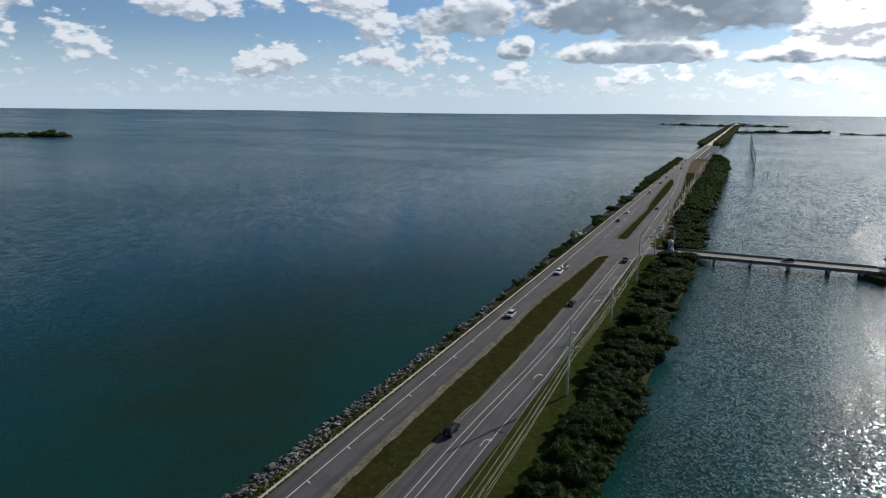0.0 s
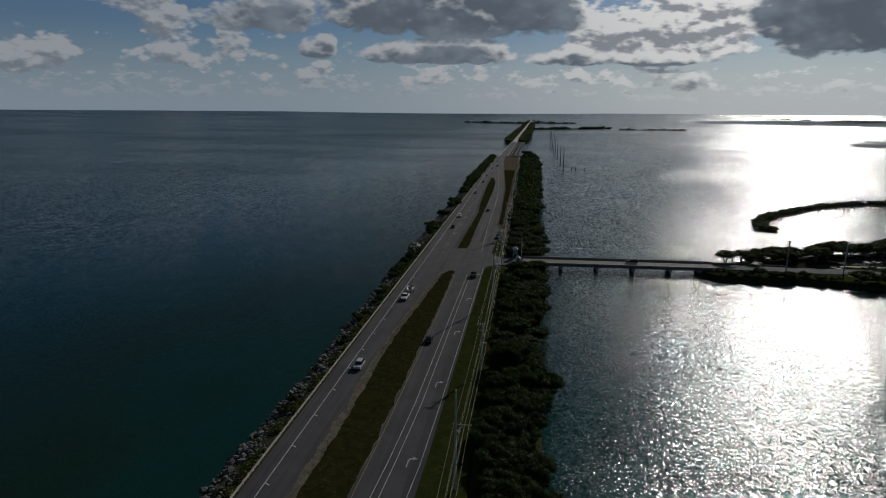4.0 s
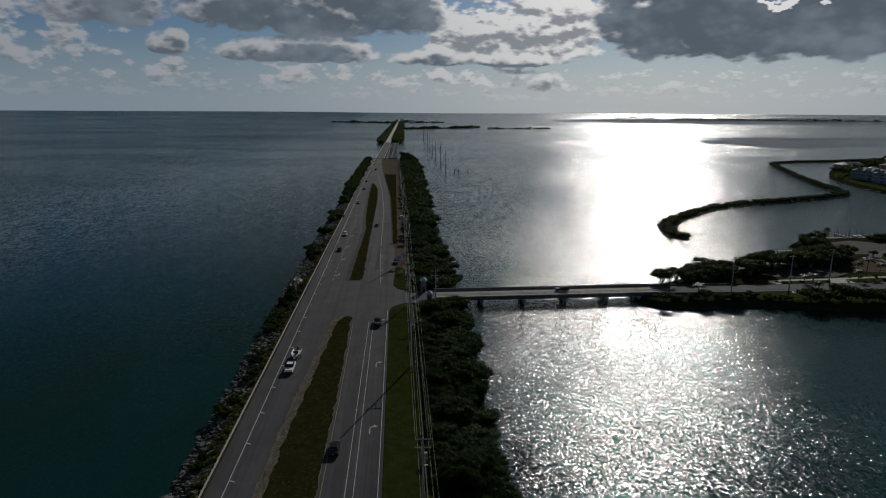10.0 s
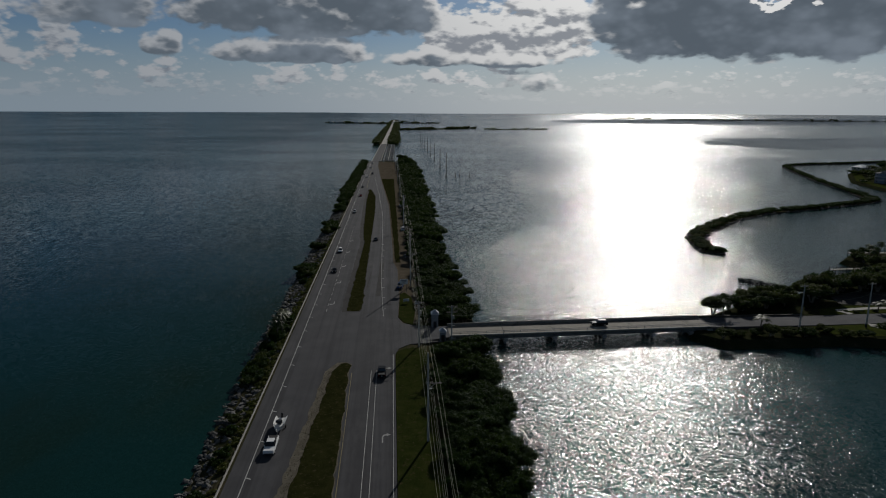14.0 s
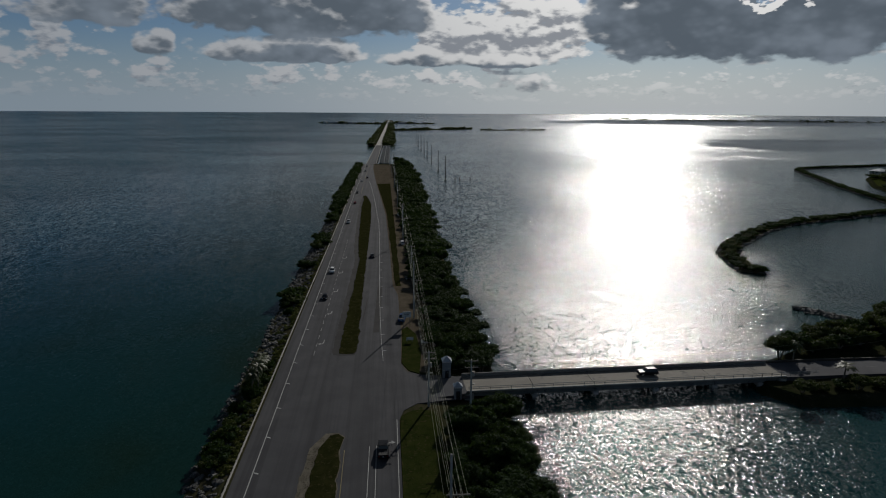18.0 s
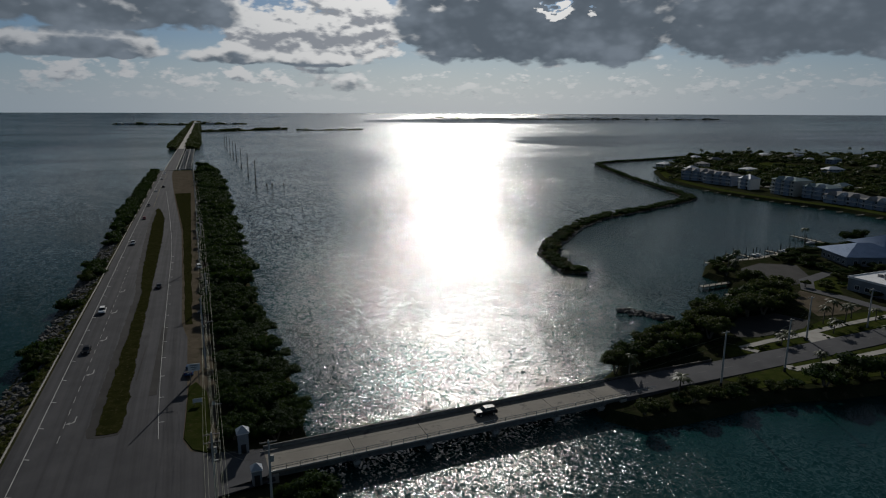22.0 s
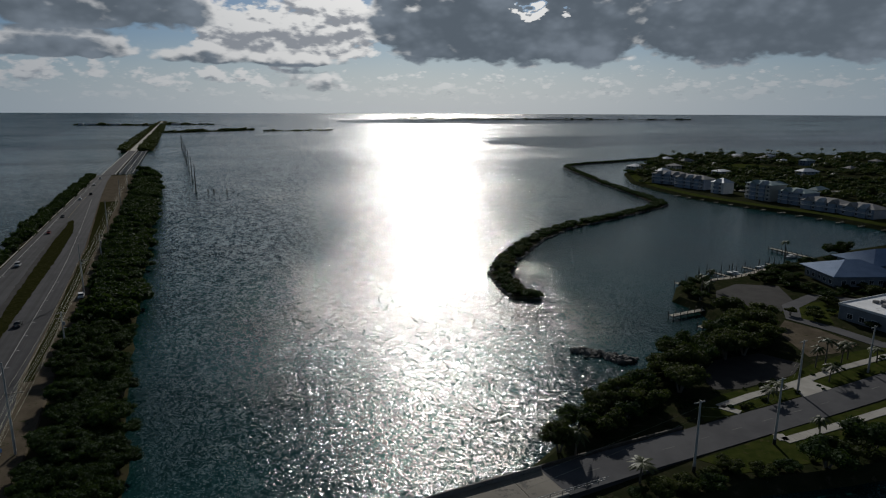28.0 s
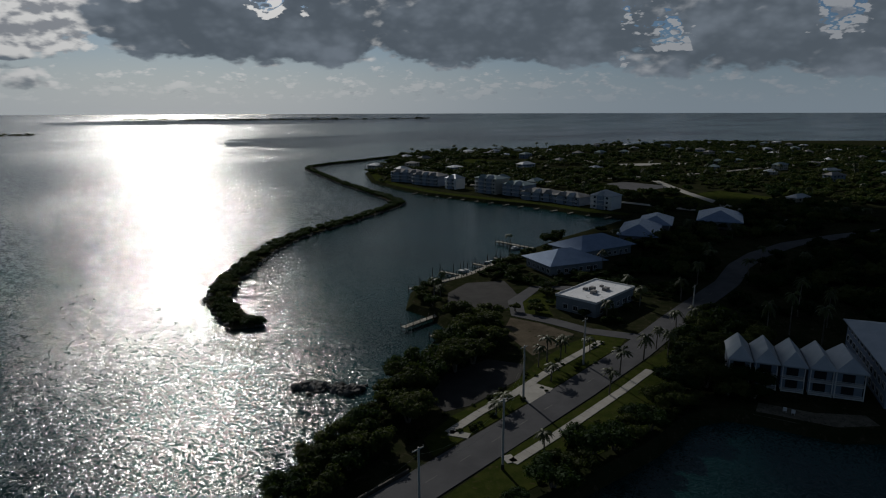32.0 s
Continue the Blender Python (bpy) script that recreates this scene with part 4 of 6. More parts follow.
# low tufts in the rocks
tuft = leaf_cloud(91, [(0, 0, 0.25, 0.5, 0.6)], 60, 0.14)
tufts = Pile()
rng = random.Random(19)
for i in range(2000):
    y = -60 + 420 * rng.random() ** 1.5
    if noise.noise((y * 0.12, 9.0, 1.0)) < -0.12:
        continue
    off = 2.4 * rng.random() ** 1.7
    tufts.put(tuft, stand(rng, -3.75 - off, y, 2.1 - 0.42 * off + rng.uniform(-0.1, 0.2), rng.uniform(0.5, 1.4)))
tufts.done("rock_plants", CREEPER, label="yellow-green creepers and tufts growing between the boulders", category="plants", kind="stuff")

# grass clumps at the ragged edge of the mown strips
blade = (np.array([(0, 0, 0), (0.05, 0, 0), (0.09, 0.02, 0.22), (0, 0, 0), (0, 0.05, 0), (-0.05, 0.08, 0.2), (0, 0, 0), (-0.04, -0.03, 0), (0.02, -0.1, 0.18)], float), [(0, 1, 2), (3, 4, 5), (6, 7, 8)])
clumps = Pile()
for i in range(5200):
    if i % 2:
        y = rng.uniform(-40, 190)
        x = lerp_line(MED1_L, y) + rng.uniform(0.3, 2.4) if rng.random() < 0.7 else rng.uniform(lerp_line(MED1_L, y) + 1, lerp_line(MED1_R, y) - 0.3)
        z = ROAD_Z + 0.05
    else:
        y = rng.uniform(-40, 200)
        x, z = rng.uniform(26.6, 33.6), ROAD_Z + 0.02
    clumps.put(blade, stand(rng, x, y, z, rng.uniform(0.4, 1.2)))
clumps.done("grass_clumps", GRASS, label="tufts of rough grass at the edges of the mown strips", category="grass", kind="stuff")


# ---- palms ----
def palm_kind(seed, h, reach, label):
    rng = random.Random(seed)
    t = thing("palm_tree", label, "palm")
    bm = bmesh.new()
    lean = rng.uniform(-0.06, 0.06) * h
    pts = [Vector((lean * (k / 5) ** 2, 0, h * k / 5 - 0.3 * (k == 0))) for k in range(6)]
    for a, b, k in zip(pts, pts[1:], range(5)):
        rod_bm(a, b, 0.20 - 0.02 * k, 0.18 - 0.02 * k, 8, bm)
    part("trunk", bm, BARK, t)
    V, F = [], []
    top = pts[-1]
    for i in range(18):
        a = i * 2.4 + rng.uniform(-0.2, 0.2)
        rise = rng.uniform(-0.35, 0.9)
        d = Vector((math.cos(a), math.sin(a), 0))
        q = Vector((-d.y, d.x, 0))
        prev = None
        for k in range(8):
            u = k / 7
            c = top + d * reach * u * (1 - 0.12 * u) + Vector((0, 0, reach * (rise * u - (0.55 + 0.45 * rise) * u * u)))
            w = reach * 0.17 * math.sin(math.pi * (0.12 + 0.86 * u)) * rng.uniform(0.75, 1.15)
            drop = Vector((0, 0, -w * 0.45))
            row = (c + q * w + drop, c, c - q * w + drop)
            if prev:
                n = len(V)
                V.extend([prev[0], prev[1], prev[2]] + [row[0], row[1], row[2]])
                gap = 0.35 * (row[0] - prev[0])
                V[n + 3], V[n + 5] = row[0] - gap, row[2] - 0.35 * (row[2] - prev[2])
                F.extend([(n, n + 1, n + 4, n + 3), (n + 1, n + 2, n + 5, n + 4)])
            prev = row
    ob_of("crown", V, F, FROND, parent=t)
    return t, None


PALM = [palm_kind(200 + i, 4.2 + 1.5 * i, 2.5 + 0.15 * i, "tall coconut palm with drooping green fronds") for i in range(3)]


def put_palm(rng, x, y, z, s, h, group="palms on the island"):
    k = PALM[rng.randrange(3)]
    base = 4.2 + 1.5 * PALM.index(k)
    return plant(k, stand(rng, x, y, z, s, h / base), group)


rng = random.Random(87)
for x, y, h in ((-6.2, 214.5, 5.6), (-5.4, 217.0, 6.6), (-7.0, 219.0, 5.0), (-6.4, 226.5, 4.2), (-7.2, 230.0, 3.8)):
    put_palm(rng, x, y, 1.2, 0.9, h, "palms on the sea bank")

# ---- power line ----
def power_pole(x, y, h, kind):
    p = thing("utility_pole", "tall grey utility pole carrying cables beside the highway", "utility pole", Matrix.Translation((x, y, 2.0)), "power line")
    part("shaft", rod_bm((0, 0, -0.8), (0, 0, h), 0.24, 0.14, 10), POLE_CONC if kind else POLE_WOOD, p)
    if kind != 2:
        arm = part("crossarm", box_bm(3.2, 0.14, 0.16, (1.0, 0.16, 11.8)), POLE_WOOD, p)
        for u in (-0.25, 0.75, 1.5, 2.2):
            part("insulator", rod_bm((u, 0.16, 11.95), (u, 0.16, 12.28), 0.07, 0.05, 8), CONCRETE, arm)
        part("brace", rod_bm((0.1, 0.1, 10.9), (1.4, 0.14, 11.8), 0.04, 0.04, 6), STEEL, p)
    else:
        for z in (h - 0.5, h - 1.9):
            arm = part("crossarm", box_bm(2.6, 0.12, 0.14, (0, 0.14, z)), POLE_WOOD, p)
            for u in (-1.2, -0.5, 0.5, 1.2):
                part("insulator", rod_bm((u, 0.14, z + 0.12), (u, 0.14, z + 0.36), 0.05, 0.035, 8), CONCRETE, arm)
        part("transformer", rod_bm((0.42, 0, h - 3.6), (0.42, 0, h - 2.6), 0.26, 0.26, 12), CONCRETE, p, "grey transformer can")
    part("cable_bracket", box_bm(0.9, 0.1, 0.12, (0.35, 0, h * 0.6)), STEEL, p)
    return p


LINE = [(32.0, -53.0), (32.0, 51.7), (32.0, 156.3), (31.8, 264.0), (31.5, 376.0), (31.0, 487.0), (30.5, 595.0), (29.5, 700.0), (28.0, 806.0)]
for x, y in LINE:
    power_pole(x, y, 18.0, 1)
for x, y, h in ((32.6, 101.0, 12.0), (32.4, 206.0, 12.5), (40.4, 198.5, 13.5), (33.2, 318.0, 11.0), (32.6, 430.0, 11.0)):
    power_pole(x, y, h, 2)


def cable(points, sag, r=0.016, label="thin sagging power cable between poles"):
    V, F = [], []
    last = None
    for a, b in zip(points, points[1:]):
        a, b = Vector(a), Vector(b)
        for k in range(13):
            u = k / 12
            c = a.lerp(b, u) - Vector((0, 0, 4 * sag * u * (1 - u)))
            n = len(V)
            V += [(c.x - r, c.y, c.z), (c.x, c.y, c.z + r), (c.x + r, c.y, c.z), (c.x, c.y, c.z - r)]
            if last is not None:
                F += [(last + i, last + (i + 1) % 4, n + (i + 1) % 4, n + i) for i in range(4)]
            last = n
    return ob_of("power_cable", V, F, WIRE, label=label, category="cable", group="power line")


for dx, dz, sag in ((-0.25, 14.3, 1.6), (0.75, 14.1, 1.6), (1.5, 14.1, 1.6), (2.2, 14.1, 1.6), (0.5, 11.9, 1.7), (0.9, 11.2, 1.9)):
    cable([(x + dx, y, dz) for x, y in LINE], sag)
for dx in (-1.2, 1.2):
    cable([(32.6 + dx, 101.0, 13.8), (32.4 + dx, 206.0, 14.3), (33.2 + dx, 318.0, 12.8), (32.6 + dx, 430.0, 12.8)], 1.8)
cable([(32.4, 206.0, 13.0), (40.4, 198.5, 14.2), (142.3, 210.6, 14.4), (163.5, 211.6, 14.2), (188.0, 225.5, 13.6)], 1.6, 0.013)
cable([(32.9, 206.0, 12.4), (40.9, 198.5, 12.8), (142.8, 210.6, 12.6), (164.0, 211.6, 12.4), (188.4, 225.5, 12.0)], 1.8, 0.013)

# ---- gate at the side bridge ----
for x, y, w, h in ((37.6, 220.6, 1.9, 4.3), (39.0, 209.2, 1.6, 3.0)):
    g = thing("gate_tower", "narrow grey gate tower with a pale pyramid roof beside the bridge", "gate tower", Matrix.Translation((x, y, 2.1)), "gate at the bridge")
    part("wall", box_bm(w, w, h, (0, 0, -0.1), 0.06), WALL_GREY, g)
    ob_of("roof", [(-w * 0.62, -w * 0.62, h - 0.1), (w * 0.62, -w * 0.62, h - 0.1), (w * 0.62, w * 0.62, h - 0.1), (-w * 0.62, w * 0.62, h - 0.1), (0, 0, h + w * 0.55)], [(0, 1, 4), (1, 2, 4), (2, 3, 4), (3, 0, 4), (3, 2, 1, 0)], ROOF_METAL, parent=g, label="pale metal pyramid roof")
    part("door", box_bm(0.9, 0.06, 2.0, (0, -w / 2 - 0.02, -0.08)), DARK, g)
    part("cornice", box_bm(w + 0.3, w + 0.3, 0.18, (0, 0, h - 0.35), 0.03), WHITE, g)
sign = thing("roadside_sign", "white sign board on two grey posts beside the lay-by", "sign", Matrix.Translation((29.3, 255.5, 2.1)))
for u in (-0.9, 0.9):
    part("post", box_bm(0.14, 0.14, 5.0, (u, 0, -0.3)), POLE_WOOD, sign)
part("board", box_bm(2.6, 0.12, 1.7, (0, -0.12, 3.2), 0.02), WHITE, sign)
for k in range(3):
    part("text_bar", box_bm(1.8 - 0.4 * k, 0.02, 0.16, (0, -0.19, 4.45 - 0.45 * k)), DARK, sign)
for x, y in ((29.8, 243.5), (33.6, 241.0)):
    s = thing("notice_board", "low white notice board on posts at the lay-by", "sign", Matrix.Translation((x, y, 2.1)))
    for u in (-0.7, 0.7):
        part("post", box_bm(0.1, 0.1, 1.5, (u, 0, -0.2)), POLE_WOOD, s)
    part("board", box_bm(1.9, 0.08, 0.9, (0, -0.09, 0.75), 0.02), WHITE, s)


# ---- vehicles ----
def hull(profile, half, narrow, name, mat, parent, label=""):
    """A body from a side profile (y, z): full width at the bottom, drawn in at the top."""
    n = len(profile)
    zs = [p[1] for p in profile]
    lo, hi = min(zs), max(zs)
    V = []
    for sgn in (-1, 1):
        for y, z in profile:
            V.append((sgn * half * (1 - narrow * (z - lo) / (hi - lo)), y, z))
    F = [tuple(range(n))[::-1], tuple(range(n, 2 * n))] + [(i, (i + 1) % n, n + (i + 1) % n, n + i) for i in range(n)]
    bm = bmesh.new()
    vs = [bm.verts.new(v) for v in V]
    for f in F:
        bm.faces.new([vs[i] for i in f])
    bmesh.ops.recalc_face_normals(bm, faces=bm.faces[:])
    bmesh.ops.bevel(bm, geom=[e for e in bm.edges], offset=0.05, segments=2, affect="EDGES", clamp_overlap=True)
    return part(name, bm, mat, parent, label, smooth=False)


def car(kind, paint, colour):
    shapes = {
        "suv": (4.7, 0.93, [(-2.3, 0.35), (2.3, 0.35), (2.34, 0.75), (2.2, 1.02), (1.1, 1.08), (-2.25, 1.10), (-2.34, 0.7)], [(-2.15, 1.06), (1.05, 1.05), (0.35, 1.62), (-0.2, 1.70), (-1.7, 1.68), (-2.05, 1.5)]),
        "sedan": (4.6, 0.90, [(-2.25, 0.3), (2.25, 0.3), (2.3, 0.62), (2.15, 0.84), (1.0, 0.92), (-1.5, 0.96), (-2.25, 0.92), (-2.3, 0.6)], [(-1.75, 0.92), (1.1, 0.90), (0.3, 1.38), (-0.3, 1.44), (-1.0, 1.40)]),
        "pickup": (5.7, 0.98, [(-2.85, 0.45), (2.8, 0.45), (2.85, 0.9), (2.7, 1.14), (1.3, 1.2), (-2.82, 1.18), (-2.88, 0.8)], [(-0.75, 1.16), (1.3, 1.16), (0.65, 1.76), (0.2, 1.84), (-0.55, 1.82)]),
    }
    length, half, low, top = shapes[kind]
    c = thing(kind if kind != "sedan" else "car", f"{colour} {'pickup truck' if kind == 'pickup' else ('sport utility car' if kind == 'suv' else 'saloon car')} on the asphalt", "truck" if kind == "pickup" else "car")
    body = hull(low, half, 0.06, "body", paint, c)
    cab = hull(top, half * 0.94, 0.22, "cabin", GLASS, c, "dark glazed cabin")
    roof_y = [p[0] for p in top if p[1] > max(q[1] for q in top) - 0.12]
    part("roof_panel", box_bm(half * 1.42, max(roof_y) - min(roof_y) + 0.15, 0.05, (0, (max(roof_y) + min(roof_y)) / 2, max(q[1] for q in top) - 0.015), 0.02), paint, cab)
    if kind == "pickup":
        part("load_bed", box_bm(half * 1.6, 1.85, 0.03, (0, -1.85, 1.175)), RUBBER, c, "black load bed")
    for u in (-1, 1):
        for v in (0.31, -0.30):
            wheel = part("tyre", rod_bm((u * (half - 0.2), length * v, 0.35), (u * (half + 0.02), length * v, 0.35), 0.35, n=14), RUBBER, c)
            part("rim", rod_bm((u * (half - 0.05), length * v, 0.35), (u * (half + 0.035), length * v, 0.35), 0.21, n=10), STEEL, wheel)
        part("headlight", box_bm(0.36, 0.08, 0.16, (u * half * 0.68, length / 2 - 0.04, low[2][1] - 0.02), 0.02), HEAD, c)
        part("tail_light", box_bm(0.22, 0.07, 0.26, (u * half * 0.78, -length / 2 + 0.02, low[-1][1]), 0.02), TAIL, c)
        part("mirror", box_bm(0.2, 0.12, 0.14, (u * (half + 0.08), 0.75, 1.0), 0.02), paint, c)
    part("bumper", box_bm(half * 1.8, 0.12, 0.2, (0, length / 2, low[0][1] + 0.02), 0.03), DARK, c)
    part("plate", box_bm(0.32, 0.02, 0.15, (0, -length / 2 - 0.04, low[-1][1] + 0.02)), WHITE, c)
    return c


MODELS = {}


def park(kind, paint, colour, x, y, z=ROAD_Z + 0.05, turn=0.0, group="cars on the highway"):
    m = pose(x, y, z, 0, 0, turn)
    key = (kind, colour)
    if key in MODELS:
        c = copy_thing(MODELS[key], m)
    else:
        c = car(kind, paint, colour)
        c.matrix_basis = m
        MODELS[key] = c
    return tagged(c, group=group)


park("suv", CAR_BLACK, "black", 15.6, 25.5)
park("suv", CAR_SILVER, "silver", 3.0, 98.0, turn=180)
park("pickup", CAR_WHITE, "white", 2.9, 155.5, turn=180)
park("sedan", CAR_BLACK, "black", 17.0, 118.0)
park("sedan", CAR_BLACK, "black", 3.0, 286.0, turn=180)
park("suv", CAR_WHITE, "white", 2.6, 321.0, turn=180)
park("sedan", CAR_GREY, "grey", 17.6, 346.0)
park("pickup", CAR_BLACK, "black", 22.8, 187.5)
park("suv", CAR_SILVER, "silver", 2.6, 430.0, turn=180)
park("sedan", CAR_RED, "dark red", 2.6, 505.0, turn=180)
park("sedan", CAR_GREY, "grey", 1.8, 560.0, turn=180)
park("sedan", CAR_WHITE, "white", 2.2, 640.0, turn=180)
park("suv", CAR_BLACK, "black", 6.4, 668.0)
park("sedan", CAR_SILVER, "silver", 2.4, 735.0, turn=180)
park("suv", CAR_WHITE, "white", 2.6, 790.0, turn=180)
bc = along(44.0, 0.6, BR_Z + 0.02)
park("suv", CAR_BLACK, "black", bc.x, bc.y, bc.z, turn=90)
for kind, paint, colour, x, y, turn in (("suv", CAR_GREY, "grey", 32.6, 309.0, 80), ("suv", CAR_WHITE, "white", 31.0, 372.0, 4), ("pickup", CAR_WHITE, "white", 31.4, 454.0, 5), ("sedan", CAR_SILVER, "silver", 32.4, 519.0, 10), ("pickup", CAR_BLUE, "blue", 28.2, 262.5, -8)):
    park(kind, paint, colour, x, y, 2.12, turn, "cars parked on the verge")
# boat on its trailer behind the pickup
trailer = thing("boat_trailer", "white motor boat on a two-wheel trailer behind the pickup", "boat trailer", pose(3.2, 162.6, ROAD_Z + 0.05, 0, 0, 180))
V, F = [], []
for k in range(8):
    u = k / 7
    wv = 1.15 * (1 - max(0.0, (u - 0.45) / 0.55) ** 2 * 0.97)
    y = -3.0 + 6.0 * u
    V += [(-wv, y, 1.45 + 0.3 * u), (-wv * 0.75, y, 0.75 + 0.35 * u * u), (0, y, 0.55 + 0.55 * u * u), (wv * 0.75, y, 0.75 + 0.35 * u * u), (wv, y, 1.45 + 0.3 * u), (wv * 0.82, y, 1.38 + 0.3 * u), (wv * 0.7, y, 1.0 + 0.2 * u), (-wv * 0.7, y, 1.0 + 0.2 * u), (-wv * 0.82, y, 1.38 + 0.3 * u)]
for k in range(7):
    F += [(k * 9 + i, k * 9 + (i + 1) % 9, (k + 1) * 9 + (i + 1) % 9, (k + 1) * 9 + i) for i in range(9)]
F.append(tuple(range(9)))
ob_of("hull", V, F, WHITE, parent=trailer, label="white boat hull")
part("windscreen", box_bm(1.3, 0.08, 0.6, (0, 0.2, 1.5), 0.02), GLASS, trailer)
part("console", box_bm(0.8, 0.7, 0.9, (0, -0.3, 1.1), 0.05), CAR_GREY, trailer)
part("outboard_motor", box_bm(0.4, 0.5, 1.1, (0, -3.3, 0.9), 0.08), DARK, trailer)
part("drawbar", box_bm(0.12, 7.4, 0.12, (0, 0.6, 0.45)), STEEL, trailer)
for u in (-1, 1):
    part("tyre", rod_bm((u * 0.95, -0.8, 0.32), (u * 1.15, -0.8, 0.32), 0.32, n=12), RUBBER, trailer)

# ---- island ----
ISLAND = [(112, 210), (116, 205), (124, 204.5), (134, 204.5), (150, 205), (167, 201), (189, 197.5), (206, 197), (214, 193), (217, 187.7), (218.9, 180.6), (220.9, 172.5), (228, 165), (240, 152), (300, 120), (400, 40), (700, -300), (1500, -420), (1750, 100), (1663, 403), (1464, 635), (1187, 744), (1020, 762), (905, 795), (801, 825), (740, 842), (690, 822), (640, 780), (575, 725), (501, 664), (452, 594), (434, 542), (423, 492), (424, 436), (430, 395), (424, 351), (432, 324), (390, 322), (345, 320), (318, 316), (300, 313), (280, 309), (262, 305), (245, 304), (232, 306), (219, 294), (219, 283), (214, 270), (204, 259.5), (190, 254), (175, 252), (166, 246), (156, 242.5), (142, 237), (130, 229.5), (122, 225), (114, 221)]
slab("ground_island", ISLAND, 2.0, ISLE_EARTH, 3.0, 3.5, label="low wooded island with sandy shores", category="island", kind="structure")
ISLE_ROAD = [(117.0, 216.4), (135, 217.6), (150, 218.3), (175, 218.9), (200, 219.6), (230, 221.2), (265, 225), (316, 229), (345, 235), (372, 236.5), (405, 233), (440, 222), (520, 190), (640, 170)]


def lane(name, line, width, z, mat, label, **more):
    return slab(name, ribbon(line, width), z, mat, 0.25, 0.05, label=label, category="road", kind="structure", **more)


rows = []
for i, (x, y) in enumerate(ISLE_ROAD):
    a, b = Vector(ISLE_ROAD[max(i - 1, 0)]), Vector(ISLE_ROAD[min(i + 1, len(ISLE_ROAD) - 1)])
    t = (b - a).normalized()
    z = float(np.interp(x, [117, 150], [BR_Z, 2.15]))
    rows.append([(x - t.y * k, y + t.x * k, z - dz) for k, dz in ((4.3, 1.2), (4.2, 0.0), (0.0, -0.04), (-4.2, 0.0), (-4.3, 1.2))])
strip("road_island", rows, ASPHALT_SIDE, label="grey two-lane road across the island", category="road", kind="structure")
for x in range(124, 300, 9):
    y = float(np.interp(x, [p[0] for p in ISLE_ROAD], [p[1] for p in ISLE_ROAD]))
    y2 = float(np.interp(x + 3, [p[0] for p in ISLE_ROAD], [p[1] for p in ISLE_ROAD]))
    z = float(np.interp(x, [117, 150], [BR_Z, 2.15]))
    z2 = float(np.interp(x + 3, [117, 150], [BR_Z, 2.15]))
    ob_of("centre_dash", [(x, y - 0.08, z + 0.06), (x + 3, y2 - 0.08, z2 + 0.06), (x + 3, y2 + 0.08, z2 + 0.06), (x, y + 0.08, z + 0.06)], [(0, 1, 2, 3)], PAINT_FAINT, parent=road)
flank = thing("road_wall", "low dark stone wall along the island road", "wall")
for i in range(11):
    a = Vector((117.5 + i * 3.1, 0))
    y = float(np.interp(a.x, [p[0] for p in ISLE_ROAD], [p[1] for p in ISLE_ROAD])) + 4.7
    z = float(np.interp(a.x, [117, 150], [BR_Z, 2.15]))
    part("wall_block", box_bm(3.06, 0.40, 1.45, (a.x + 1.5, y, z - 1.0), 0.05, turn=0.04), WOOD_DARK, flank)

slab("lawn_south", [(146, 213.2), (150, 206.8), (165, 204), (190, 200.5), (212, 201), (222, 208), (240, 216), (228, 216.3), (200, 214.9), (170, 214.4), (155, 213.6)], 2.06, LAWN_BRIGHT, 0.3, 0.2, label="green lawn with a concrete path south of the road", category="grass", kind="structure")
slab("lawn_north", [(158, 223.4), (175, 223.6), (205, 224.4), (232, 226.0), (244, 229), (236, 236), (222, 237.0), (206, 235.4), (190, 231.2), (172, 231.6), (161, 229)], 2.06, LAWN_BRIGHT, 0.3, 0.2, label="green lawn with a concrete path north of the road", category="grass", kind="structure")
slab("lawn_hotel", [(236, 268), (235, 262), (240, 253), (246, 259), (258, 262), (262, 270), (250, 272)], 2.07, LAWN_BRIGHT, 0.3, 0.2, label="bright lawn beside the white flat-roofed building", category="grass", kind="structure")
slab("shore_grass", [(430, 330), (437, 330), (440, 395), (434, 436), (433, 492), (444, 542), (462, 592), (512, 662), (503, 663), (453, 593), (435, 541), (424, 492), (425, 436), (431, 395), (425, 352)], 2.07, LAWN_BRIGHT, 0.8, 0.5, label="strip of bright grass along the marina shore", category="grass", kind="structure")
slab("parking_yard", [(172, 234), (178, 231.9), (196, 232.6), (204, 237), (200, 246), (186, 247), (174, 241)], 2.05, ASPHALT_DARK, 0.3, 0.2, label="shaded grey parking yard under trees", category="parking", kind="structure")
slab("parking_shore", [(222, 281), (224, 270), (237, 268.5), (250, 274), (262, 290), (250, 298), (236, 294)], 2.05, ASPHALT_DARK, 0.3, 0.2, label="grey tarred yard by the docks", category="parking", kind="structure")
slab("sand_yard", [(210, 239), (222, 237.6), (231, 240), (232, 252), (230, 262), (219, 256)], 2.05, DIRT, 0.3, 0.2, label="brown sand yard", category="yard", kind="structure")
lane("road_lane", [(241, 226), (236, 238), (236, 250), (234, 262), (244, 271), (262, 276), (275, 262)], 5.0, 2.11, ASPHALT_SIDE, "narrow grey lane to the docks")
slab("beach", [(217.5, 187), (219.5, 180), (221.5, 173), (228, 167), (231, 170), (225, 178), (222, 188)], 2.05, SAND, 0.5, 1.0, label="narrow sandy beach below the terrace houses", category="beach", kind="structure")


